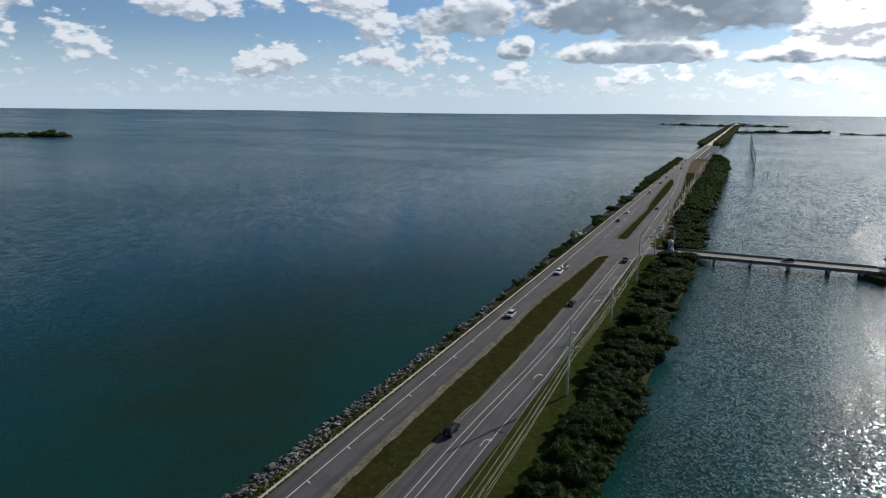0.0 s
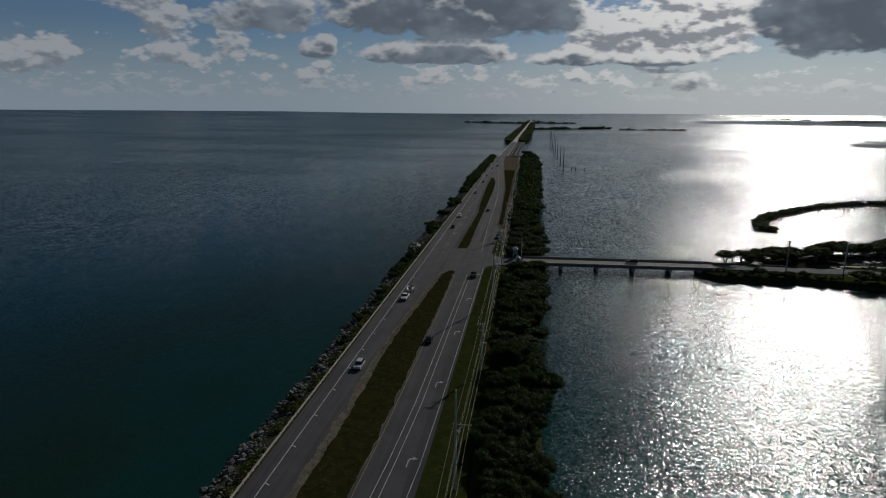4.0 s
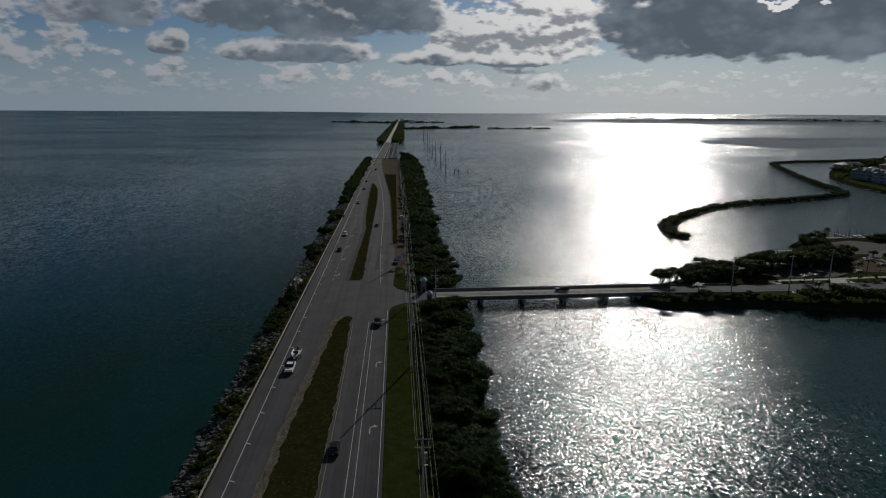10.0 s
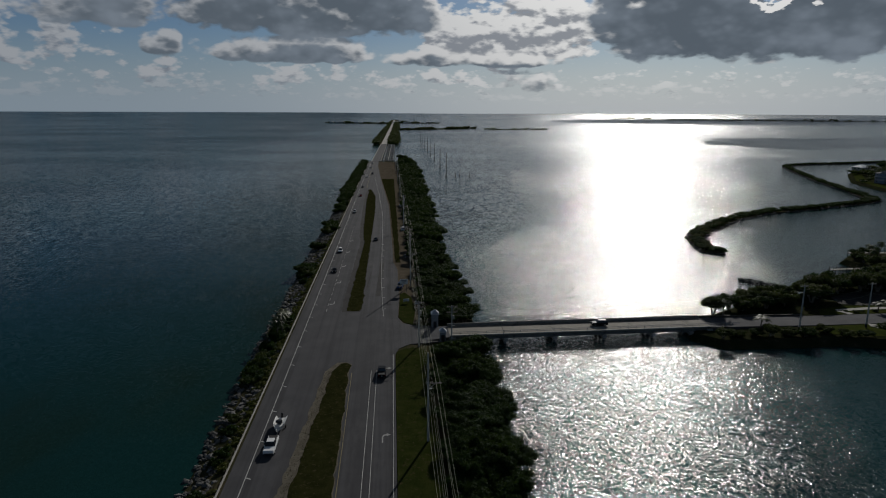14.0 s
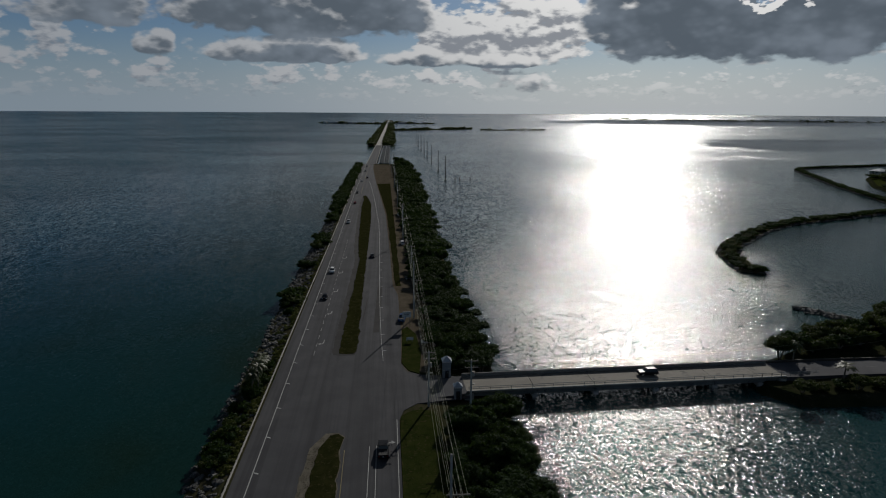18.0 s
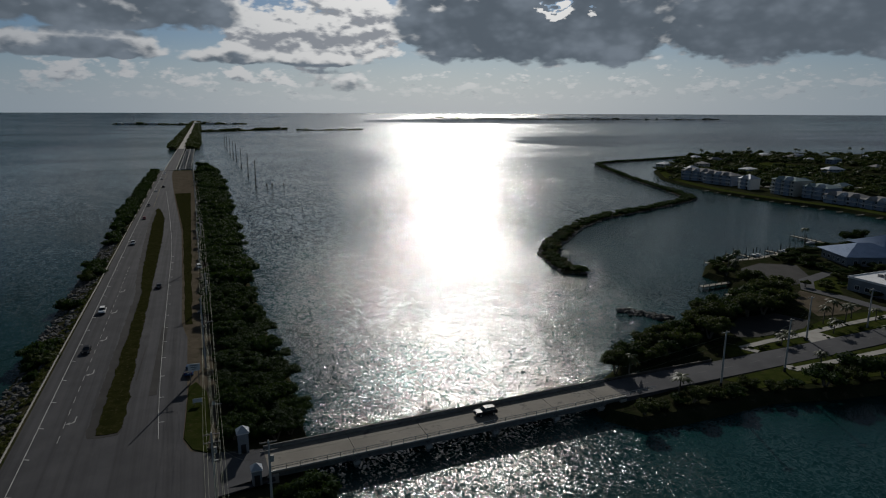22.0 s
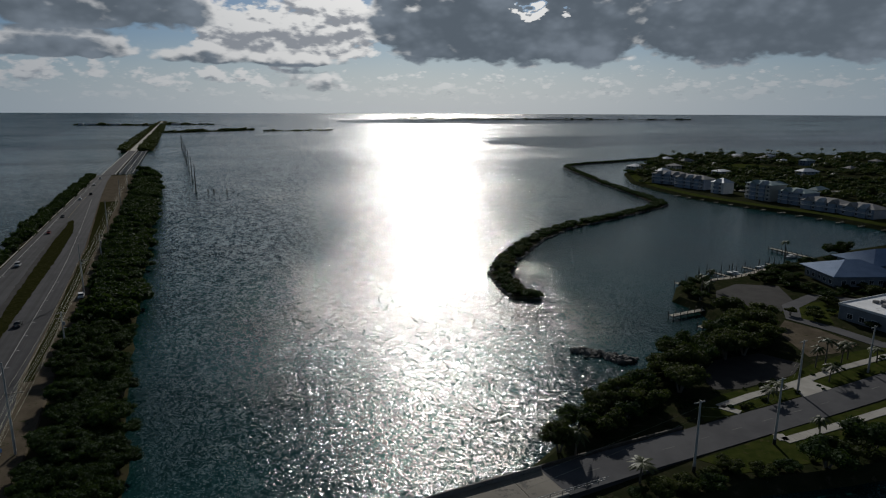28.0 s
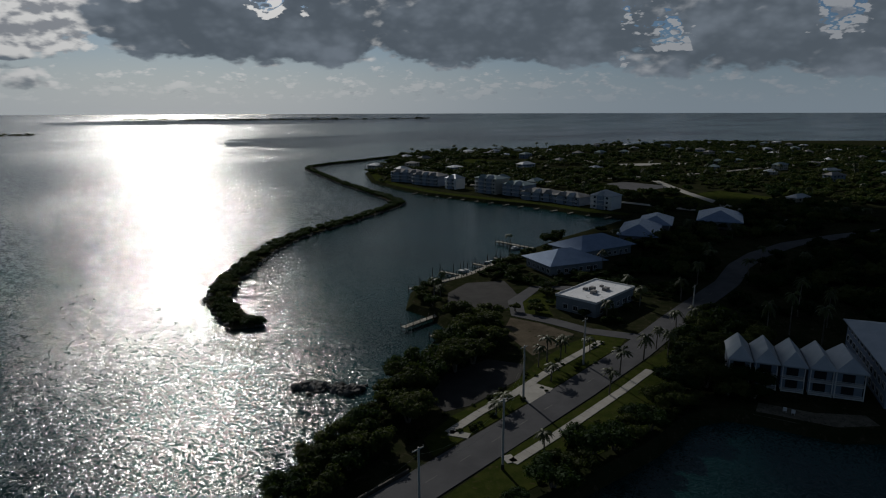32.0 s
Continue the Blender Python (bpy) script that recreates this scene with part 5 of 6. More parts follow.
# paths in cast slabs
def slab_path(name, line, width, label):
    host = tagged(new(name), label, "path", "", "structure")
    for a, b in zip(line, line[1:]):
        a, b = Vector(a), Vector(b)
        d = b - a
        n = max(1, round(d.length / 2.4))
        for k in range(n):
            c = a.lerp(b, (k + 0.5) / n)
            part("paving_slab", box_bm(d.length / n - 0.04, width, 0.14, (c.x, c.y, 2.03), 0.015, turn=math.atan2(d.y, d.x)), PATH_CONCRETE, host)
    return host


slab_path("path_north", [(168.0, 223.4), (166.2, 227.2), (177, 228.4), (188, 228.6), (209, 230.6), (231, 231.4)], 2.1, "pale concrete path in cast slabs on the lawn")
slab_path("path_south", [(167.4, 214.0), (166.4, 211.6), (183, 211.5), (207, 212.0), (222, 212.8)], 2.1, "pale concrete path in cast slabs along the lawn")
slab("driveway", [(187, 223.2), (197, 223.7), (196.4, 229.6), (190.5, 229.6)], 2.16, PATH_CONCRETE, 0.2, 0.1, label="pale concrete driveway apron", category="driveway", kind="structure")

for x, y, h in ((142.3, 210.6, 13.6), (163.5, 211.6, 13.6), (188.0, 225.5, 12.6), (214, 226.5, 12.0), (262, 219.5, 12.0)):
    p = thing("street_pole", "pale concrete utility pole beside the island road", "utility pole", Matrix.Translation((x, y, 2.0)), "poles on the island")
    part("shaft", rod_bm((0, 0, -0.6), (0, 0, h), 0.26, 0.16, 10), POLE_CONC, p)
    arm = part("crossarm", box_bm(2.4, 0.12, 0.14, (0.0, 0.16, h - 0.5)), POLE_CONC, p)
    for u in (-1.1, 0.0, 1.1):
        part("insulator", rod_bm((u, 0.16, h - 0.38), (u, 0.16, h - 0.12), 0.05, 0.035, 8), CONCRETE, arm)
    if h > 13:
        part("foot_sleeve", rod_bm((0, 0, -0.2), (0, 0, 1.1), 0.31, 0.30, 10), DARK, p, "dark painted foot")

# car parks, streets and lawns of the far island
for nm, pts, mat, lab, cat in (
    ("parking_hotel", [(482, 400), (500, 396), (506, 470), (488, 476)], PATH_CONCRETE, "pale car park behind the waterside hotel", "parking"),
    ("parking_far", [(545, 380), (590, 372), (596, 420), (552, 428)], ASPHALT_SIDE, "grey car park between island gardens", "parking"),
    ("lawn_far", [(500, 300), (575, 290), (590, 335), (520, 350)], LAWN_BRIGHT, "open green lawn among the island trees", "grass"),
    ("lawn_point", [(640, 640), (700, 640), (720, 700), (660, 700)], LAWN_BRIGHT, "open green lawn near the island point", "grass"),
    # the pale canal strip is built as a concrete slab
    ("canal_basin", [(730, 512), (815, 452), (842, 466), (752, 530)], PATH_CONCRETE, "pale canal strip laid as flat concrete, in the middle of the island", "quay")):
    slab(nm, pts, 2.09, mat, 0.3, 0.2, label=lab, category=cat, kind="structure")
for nm, line in (("road_hotel", [(476, 250), (478, 330), (480, 420), (484, 500), (505, 590), (560, 660)]), ("road_middle", [(470, 262), (560, 350), (640, 420), (720, 500), (800, 600)]), ("road_cross", [(484, 500), (600, 450), (720, 400), (900, 360), (1100, 340)])):
    lane(nm, line, 7.0, 2.12, PATH_CONCRETE, "pale street between the island houses")

# breakwater
BREAK = [(177.0, 316.5), (172.0, 319.5), (174.5, 333), (179, 349), (194.5, 371), (228, 404), (259, 426), (304, 443), (356, 465), (379, 477), (392, 510), (423, 598), (464, 698), (488, 752), (505, 772), (533, 784), (607, 802), (690, 825), (742, 840)]
WIDE = [3, 7, 7, 8, 9, 9, 9, 9, 9, 8, 6.5, 6.5, 6.5, 7, 7, 6.5, 6.5, 7, 8]
slab("ground_breakwater", ribbon(BREAK, [w * 0.85 for w in WIDE]), 0.7, EARTH, 1.6, 1.6, label="long curved rubble breakwater overgrown with mangrove", category="breakwater", kind="structure")
rng = random.Random(23)
stones, scrub = Pile(), Pile()
near_scrub = 0
for (a, b), wa in zip(zip(BREAK, BREAK[1:]), WIDE):
    a, b = Vector(a), Vector(b)
    d = b - a
    q = Vector((-d.y, d.x)).normalized()
    for k in range(int(d.length * 2.2)):
        c = a + d * rng.random() + q * rng.choice((-1, 1)) * wa * rng.uniform(0.38, 0.62)
        stones.put(rng.choice(ROCK_AR), spin(rng, rng.uniform(0.4, 0.95), c.x, c.y, rng.uniform(-0.1, 0.5)))
    for k in range(max(1, int(d.length * 1.15))):
        c = a + d * rng.random() + q * wa * rng.uniform(-0.36, 0.36)
        s = rng.uniform(0.5, 1.1)
        m = stand(rng, c.x, c.y, 0.5, s * 1.1, s * 0.95)
        if c.y < 440 and near_scrub < 130 and b.x > 172:
            plant(rng.choice(SHRUB), m, "scrub on the breakwater")
            near_scrub += 1
        else:
            scrub.put(rng.choice(SMALL), stand(rng, c.x, c.y, 0.5, s * 0.55, s * 0.42))
stones.done("breakwater_stones", ROCKS, label="grey stones lining the breakwater", category="stones", kind="stuff")
scrub.done("breakwater_scrub", LEAF, label="dark mangrove scrub on the far breakwater", category="scrub", kind="stuff")
islet = thing("rock_islet", "small dark heap of boulders standing in the marina", "rocks")
for i in range(150):
    u = rng.random()
    c = Vector((160.5, 270.5)).lerp(Vector((168.5, 258.5)), u) + Vector((rng.gauss(0, 1.3), rng.gauss(0, 0.9)))
    share("boulder", rng.choice(ROCK_ME), islet, spin(rng, rng.uniform(0.5, 1.1), c.x, c.y, rng.uniform(-0.2, 0.6)))


# ---- buildings ----
PANE = {}


def pane_mesh(w, h):
    key = (round(w, 2), round(h, 2))
    if key not in PANE:
        bm = box_bm(w, 0.10, h)
        me = bpy.data.meshes.new("window")
        bm.to_mesh(me)
        bm.free()
        me.materials.append(GLASS)
        PANE[key] = me
    return PANE[key]


def frame_mesh(w, h):
    key = ("frame", round(w, 2), round(h, 2))
    if key not in PANE:
        bm = bmesh.new()
        for sx, sz, x, z in ((w + 0.24, 0.12, 0, -0.12), (w + 0.24, 0.12, 0, h), (0.12, h, -w / 2 - 0.06, 0), (0.12, h, w / 2 + 0.06, 0), (0.05, h, 0, 0)):
            box_bm(sx, 0.14, sz, (x, -0.02, z), bm=bm)
        me = bpy.data.meshes.new("window_frame")
        bm.to_mesh(me)
        bm.free()
        me.materials.append(WHITE)
        PANE[key] = me
    return PANE[key]


def hip_roof(w, d, h, rise, over, ridge):
    """A hip roof (ridge: its length as a share of the long side, 1 for gables), with a soffit; long side along x."""
    a, b = w / 2 + over, d / 2 + over
    r = max(0.0, (w - d * (1 - 0.0)) / 2) if ridge is None else a * ridge
    V = [(-a, -b, h), (a, -b, h), (a, b, h), (-a, b, h), (-r, 0, h + rise), (r, 0, h + rise), (-a, -b, h - 0.22), (a, -b, h - 0.22), (a, b, h - 0.22), (-a, b, h - 0.22)]
    F = [(0, 1, 5, 4), (1, 2, 5), (2, 3, 4, 5), (3, 0, 4), (0, 6, 7, 1), (1, 7, 8, 2), (2, 8, 9, 3), (3, 9, 6, 0), (6, 9, 8, 7)]
    return V, F


def house(name, label, x, y, turn, w, d, floors, wall, roof, rise=2.2, ridge=None, over=0.6, storey=2.9, sides="SWEN", gap=3.2, frames=True, group="", flat=False, balcony=False, z=2.0):
    """A building with storeys of windows; S, W, E and N name its sides before turning."""
    t = thing(name, label, "house" if name != "hotel_building" else "building", pose(x, y, z, 0, 0, turn), group)
    h = floors * storey
    part("wall", box_bm(w, d, h + 0.3, (0, 0, -0.3), 0.04), wall, t)
    if flat:
        part("roof", box_bm(w + 0.5, d + 0.5, 0.3, (0, 0, h), 0.05), roof, t)
        for sx, sy, px, py in ((w + 0.7, 0.3, 0, -d / 2 - 0.1), (w + 0.7, 0.3, 0, d / 2 + 0.1), (0.3, d + 0.1, -w / 2 - 0.1, 0), (0.3, d + 0.1, w / 2 + 0.1, 0)):
            part("parapet", box_bm(sx, sy, 0.45, (px, py, h + 0.25), 0.03), WHITE, t)
    else:
        V, F = hip_roof(w, d, h, rise, over, ridge)
        ob_of("roof", V, F, roof, parent=t)
    pw, ph = 1.5, 1.4
    for side in sides:
        length = w if side in "SN" else d
        n = max(1, int((length - 0.8) / gap))
        for f in range(floors):
            for k in range(n):
                u = (k - (n - 1) / 2) * gap
                zz = f * storey + 0.9
                if side == "S":
                    m = Matrix.Translation((u, -d / 2 - 0.03, zz))
                elif side == "N":
                    m = Matrix.Translation((u, d / 2 + 0.03, zz)) @ Matrix.Rotation(math.pi, 4, "Z")
                elif side == "W":
                    m = Matrix.Translation((-w / 2 - 0.03, u, zz)) @ Matrix.Rotation(-math.pi / 2, 4, "Z")
                else:
                    m = Matrix.Translation((w / 2 + 0.03, u, zz)) @ Matrix.Rotation(math.pi / 2, 4, "Z")
                o = share("window", pane_mesh(pw, ph), t, m)
                if frames:
                    share("window_frame", frame_mesh(pw, ph), o, Matrix.Identity(4))
    if balcony:
        for f in range(1, floors):
            for side, sgn in (("S", -1),):
                b = part("balcony", box_bm(w * 0.96, 1.4, 0.18, (0, sgn * (d / 2 + 0.7), f * storey - 0.1), 0.02), WHITE, t)
                part("railing", box_bm(w * 0.96, 0.06, 0.08, (0, sgn * (d / 2 + 1.36), f * storey + 0.9)), WHITE, b)
                for k in range(int(w / 1.2)):
                    part("baluster", box_bm(0.06, 0.05, 0.9, (-w * 0.47 + k * 1.2, sgn * (d / 2 + 1.36), f * storey + 0.05)), WHITE, b)
    part("door", box_bm(1.0, 0.08, 2.1, (w * 0.28, -d / 2 - 0.03, 0.0)), DARK, t)
    return t


# white flat-roofed hall with roof plant
# grey instead of cream walls: the shaded side is put into the colour
hall = house("hall", "white flat-roofed commercial hall with roof plant by the lawn", 259.5, 250.2, 1, 24.5, 14.2, 1, WALL_GREY, ROOF_WHITE, flat=True, storey=4.4, sides="SW", gap=3.6)
for x, y, sx, sy, sz in ((-3.2, -1.0, 2.2, 1.5, 1.0), (-0.2, 1.2, 1.8, 1.6, 1.2), (2.8, -2.0, 2.4, 1.6, 0.9), (-1.4, 3.0, 1.4, 1.4, 0.8), (5.5, 1.0, 1.2, 1.0, 0.6)):
    part("roof_unit", box_bm(sx, sy, sz, (x, y, 4.7), 0.06), ROOF_GREY, hall, "grey roof ventilation unit")
# blue-roofed marina buildings
for x, y, turn, w, d, fl, rise in ((294, 285, -22, 24, 18, 1, 4.0), (325, 291, -14, 30, 18, 1, 4.4), (372, 292, 22, 34, 16, 1, 4.2), (402, 298, 22, 26, 14, 1, 3.6), (438, 278, 20, 34, 20, 1, 4.6)):
    house("marina_house", "long marina building with a broad blue metal hip roof", x, y, turn, w, d, fl, WALL_GREY, ROOF_BLUE, rise, storey=4.2, over=1.6, sides="SW", gap=3.4, group="marina buildings")
    # standing seams are too fine to see; a ridge vent and fascia show
# waterside hotel row: (x, y, turn, length, depth, floors, wall, roof, gables)
for x, y, turn, w, d, fl, wall, roof, rise in ((468, 564, -74, 30, 13, 3, WALL_BLUE, ROOF_GREY, 2.6), (463, 532, -86, 30, 13, 3, WALL_BLUE, ROOF_GREY, 2.6), (458, 498, -90, 12, 11, 3, WHITE, ROOF_METAL, 3.2), (458, 459, -92, 22, 15, 4, WALL_CREAM, ROOF_GREEN, 2.2), (460, 434, -90, 20, 15, 3, WALL_BLUE, ROOF_GREEN, 2.4), (451, 407, -86, 26, 13, 2, WALL_BLUE, ROOF_GREY, 2.6), (449, 381, -95, 22, 13, 2, WALL_BLUE, ROOF_GREY, 2.6), (447, 354, -90, 15, 13, 3, WHITE, ROOF_METAL, 3.4)):
    hotel = house("hotel_building", "waterside hotel block with balconies and small gables facing the marina", x, y, turn, w, d, fl, wall, roof, rise, sides="SW", gap=2.9, balcony=True, group="waterside hotel")
    top, front = fl * 2.9, -d / 2 - 0.9
    for k in range(max(1, int(w / 8))):
        u = (k - (max(1, int(w / 8)) - 1) / 2) * 8.0
        V = [(u - 2.7, front, top - 0.1), (u + 2.7, front, top - 0.1), (u, front, top + 2.5), (u - 2.7, front + 5.5, top - 0.1), (u + 2.7, front + 5.5, top - 0.1), (u, front + 5.5, top + 2.5)]
        ob_of("gable", V, [(0, 1, 2), (5, 4, 3), (0, 2, 5, 3), (2, 1, 4, 5), (1, 0, 3, 4)], ROOF_METAL if k % 2 else roof, parent=hotel, label="small pointed front gable")
        part("bay", box_bm(4.6, 1.6, top - 0.2, (u, -d / 2 - 0.1, 0.0), 0.03), WALL_BLUE, hotel, "projecting pale blue bay")
# five gabled terrace houses on posts above the beach
for i in range(5):
    u = i / 4
    x, y = 231.5 + 9.0 * u, 196.0 - 20.0 * u
    big_one = 1.25 if i == 4 else 1.0
    t = thing("terrace_house", "blue-grey gabled terrace house with stacked white balconies", "house", pose(x, y, 2.0, 0, 0, -66), "terrace houses")
    w, d, h = 4.6 * big_one, 9.0, 6.6
    part("wall", box_bm(w, d, h - 0.2, (0, 2.0, 0), 0.03), WALL_BLUE, t)
    a, b = w / 2 + 0.35, d / 2 + 1.6
    V = [(-a, 1.0 - b, h), (a, 1.0 - b, h), (a, 1.0 + b, h), (-a, 1.0 + b, h), (0, 1.0 - b + 1.6, h + 2.9), (0, 1.0 + b - 1.0, h + 2.9), (-a, 1.0 - b, h - 0.25), (a, 1.0 - b, h - 0.25), (a, 1.0 + b, h - 0.25), (-a, 1.0 + b, h - 0.25)]
    ob_of("roof", V, [(0, 1, 4), (1, 2, 5, 4), (2, 3, 5), (3, 0, 4, 5), (0, 6, 7, 1), (1, 7, 8, 2), (2, 8, 9, 3), (3, 9, 6, 0), (6, 9, 8, 7)], ROOF_METAL, parent=t, label="pale metal roof with a pointed gable")
    for f in (0.1, 3.0):
        bal = part("balcony", box_bm(w, 1.7, 0.2, (0, -3.3, f), 0.02), WHITE, t)
        for hz in (0.55, 0.95):
            part("railing", box_bm(w, 0.06, 0.07, (0, -4.1, f + hz)), WHITE, bal)
        share("window", pane_mesh(2.4, 2.0), t, Matrix.Translation((0, -2.53, f + 0.25)))
    for u2 in (-1, 1):
        part("post", box_bm(0.2, 0.2, h + 1.2, (u2 * (w / 2 - 0.12), -4.05, -1.2)), WHITE, t)
house("apartment_block", "large grey apartment block with a silvery hip roof", 258, 163, -66, 26, 34, 3, WALL_BLUE, ROOF_METAL, 4.2, sides="SW", gap=3.0, over=1.0, balcony=True)
for i in range(2):
    chair = thing("beach_chair", "white beach chair on the sand", "chair", pose(221.5, 181 + 1.6 * i, 2.05, 0, 0, 100), "beach chairs")
    part("seat", box_bm(0.7, 1.2, 0.12, (0, 0, 0.3), 0.03), WHITE, chair)
    part("backrest", box_bm(0.7, 0.12, 0.8, (0, 0.6, 0.35), 0.03), WHITE, chair)
    for u in (-0.28, 0.28):
        for v in (-0.5, 0.5):
            part("leg", box_bm(0.08, 0.08, 0.32, (u, v, 0)), WHITE, chair)

# ---- docks and marina ----


def dock(line, width, z, label, posts=3.0, group="docks"):
    a, b = Vector(line[0]), Vector(line[1])
    d = b - a
    t = thing("dock", label, "dock", Matrix.Translation((a.x, a.y, 0)) @ Matrix.Rotation(math.atan2(d.y, d.x), 4, "Z"), group)
    n = int(d.length / 0.45)
    bm = box_bm(d.length / n - 0.04, width, 0.08)
    me = bpy.data.meshes.new("plank")
    bm.to_mesh(me)
    bm.free()
    me.materials.append(WOOD)
    for k in range(n):
        share("plank", me, t, Matrix.Translation(((k + 0.5) * d.length / n, 0, z)))
    for sgn in (-1, 1):
        part("stringer", box_bm(d.length, 0.2, 0.3, (d.length / 2, sgn * (width / 2 - 0.2), z - 0.3)), WOOD_DARK, t)
    k = 0.2
    while k < d.length:
        for sgn in (-1, 1):
            part("post", rod_bm((k, sgn * (width / 2 + 0.12), -2.0), (k, sgn * (width / 2 + 0.12), z + 1.1), 0.15, 0.13, 8), WOOD_DARK, t)
        k += posts
    return t


dock([(203.0, 281.0), (221.5, 281.8)], 1.9, 1.15, "grey timber dock on dark posts off the gravel yard")
dock([(203.2, 269.2), (215.5, 270.2)], 1.9, 1.15, "short grey timber dock on dark posts under the trees")
dock([(319.3, 340.4), (318.4, 317.5)], 2.2, 1.2, "far timber dock with tall dark piles", 2.6)
dock([(258.5, 319.5), (259.5, 305.5)], 1.6, 1.1, "finger dock in the small marina", 2.4)
dock([(277.0, 318.5), (278.0, 309.0)], 1.6, 1.1, "finger dock in the small marina", 2.4)
dock([(291.0, 319.0), (292.0, 312.0)], 1.6, 1.1, "finger dock in the small marina", 2.4)
dock([(232.0, 309.0), (262.0, 307.0)], 2.2, 1.3, "timber walkway along the marina edge", 3.0)
dock([(262.0, 307.6), (300.0, 315.0)], 2.2, 1.3, "timber walkway along the marina edge", 3.0)
rng = random.Random(41)
for x, y in ((256, 322), (260, 322), (265, 319), (268, 317), (272, 318), (275, 321), (281, 321), (285, 319), (288, 321), (295, 322), (299, 320), (304, 322), (309, 324), (314, 328), (323, 334), (250, 316), (246, 313), (241, 314), (204.5, 262.0), (201.5, 258.5)):
    p = thing("mooring_pile", "dark timber mooring pile standing in the water", "pile", Matrix.Translation((x + rng.uniform(-1, 1), y + rng.uniform(-1, 1), 0)), "mooring piles")
    part("shaft", rod_bm((0, 0, -2), (0, 0, rng.uniform(2.2, 3.4)), 0.17, 0.14, 8), WOOD_DARK, p)
    part("cap", rod_bm((0, 0, 2.15), (0, 0, 2.25), 0.2, 0.2, 8), DARK, p)


def boat(x, y, turn, length, mast=0.0):
    t = thing("boat", "white moored sailing boat with a bare mast" if mast else "small white motor boat moored at the dock", "boat", pose(x, y, 0, 0, 0, turn), "moored boats")
    half = length * 0.17
    V, F = [], []
    for k in range(7):
        u = k / 6
        wv = half * (1 - max(0.0, (u - 0.4) / 0.6) ** 2 * 0.96)
        yy = (u - 0.5) * length
        V += [(-wv, yy, 0.75 + 0.25 * u), (-wv * 0.8, yy, 0.05), (0, yy, -0.3), (wv * 0.8, yy, 0.05), (wv, yy, 0.75 + 0.25 * u), (0, yy, 0.72 + 0.22 * u)]
    for k in range(6):
        F += [(k * 6 + i, k * 6 + (i + 1) % 6, (k + 1) * 6 + (i + 1) % 6, (k + 1) * 6 + i) for i in range(6)]
    F.append(tuple(range(6)))
    ob_of("hull", V, F, WHITE, parent=t)
    part("cabin", box_bm(half * 1.2, length * 0.32, 0.7, (0, 0, 0.75), 0.12), WHITE, t)
    part("cabin_window", box_bm(half * 1.22, length * 0.2, 0.25, (0, 0.02, 1.02), 0.02), GLASS, t)
    if mast:
        part("mast", rod_bm((0, length * 0.08, 0.7), (0, length * 0.08, mast), 0.08, 0.05, 8), STEEL, t)
        part("boom", rod_bm((0, length * 0.08, 1.9), (0, -length * 0.35, 1.9), 0.06, 0.06, 8), STEEL, t)
    return t


for x, y, turn, length, mast in ((267, 313.5, -170, 6.5, 0), (285.5, 315.5, 185, 6, 0), (315, 326, 95, 7, 0)):
    boat(x, y, turn, length, mast)
for i in range(14):
    y = 338 + i * 13
    dock([(418.5, y), (425.5 + 1.5 * math.sin(i), y)], 1.0, 0.7, "narrow pale finger dock at the hotel shore", 3.4, "hotel docks")

# ---- trees of the island ----
rng = random.Random(51)
BELT_N = [(124, 226), (132, 231), (140, 234), (147, 236), (153, 238), (158, 240), (163, 236), (152, 232), (144, 231), (168, 247), (174, 250), (181, 251), (188, 251), (194, 251), (180, 246), (199, 255), (205, 256), (210, 262), (213, 267), (217, 272), (208, 250), (213, 256), (202, 248), (218, 262), (222, 264), (196, 246), (170, 243), (166, 241), (188, 247), (135, 229), (190, 253), (184, 249), (178, 253), (206, 262), (200, 259)]
for x, y in BELT_N:
    s = rng.uniform(0.75, 1.15)
    plant(rng.choice(BROAD), stand(rng, x + rng.uniform(-1, 1), y + rng.uniform(-1, 1), 1.6, s, s * rng.uniform(0.75, 1.0)), "shade trees on the island")
BELT_S = [(118, 206.5), (122, 207), (127, 208), (132, 207.5), (137, 208), (143, 206.8), (148, 208), (152, 206), (158, 204), (130, 206), (140, 205.6), (165, 203), (171, 202), (177, 202.5), (183, 200.5), (189, 201), (195, 199.5), (201, 200.5), (207, 199.5), (212, 199), (218, 203), (222, 200), (226, 206), (230, 203), (222, 195), (227, 198), (233, 208), (238, 204), (241, 210), (246, 206), (250, 213), (256, 208), (262, 213), (268, 216), (215, 203), (205, 203), (193, 203), (180, 203), (223, 190), (229, 192), (250, 200), (258, 199), (266, 205), (245, 214), (237, 212)]
for x, y in BELT_S:
    near = x < 160
    s = rng.uniform(0.45, 0.62) if near else rng.uniform(0.75, 1.1)
    plant(rng.choice(BROAD), stand(rng, x + rng.uniform(-1, 1), y + rng.uniform(-0.8, 0.8), 1.5, s, s * rng.uniform(0.7, 0.95)), "shade trees on the island")
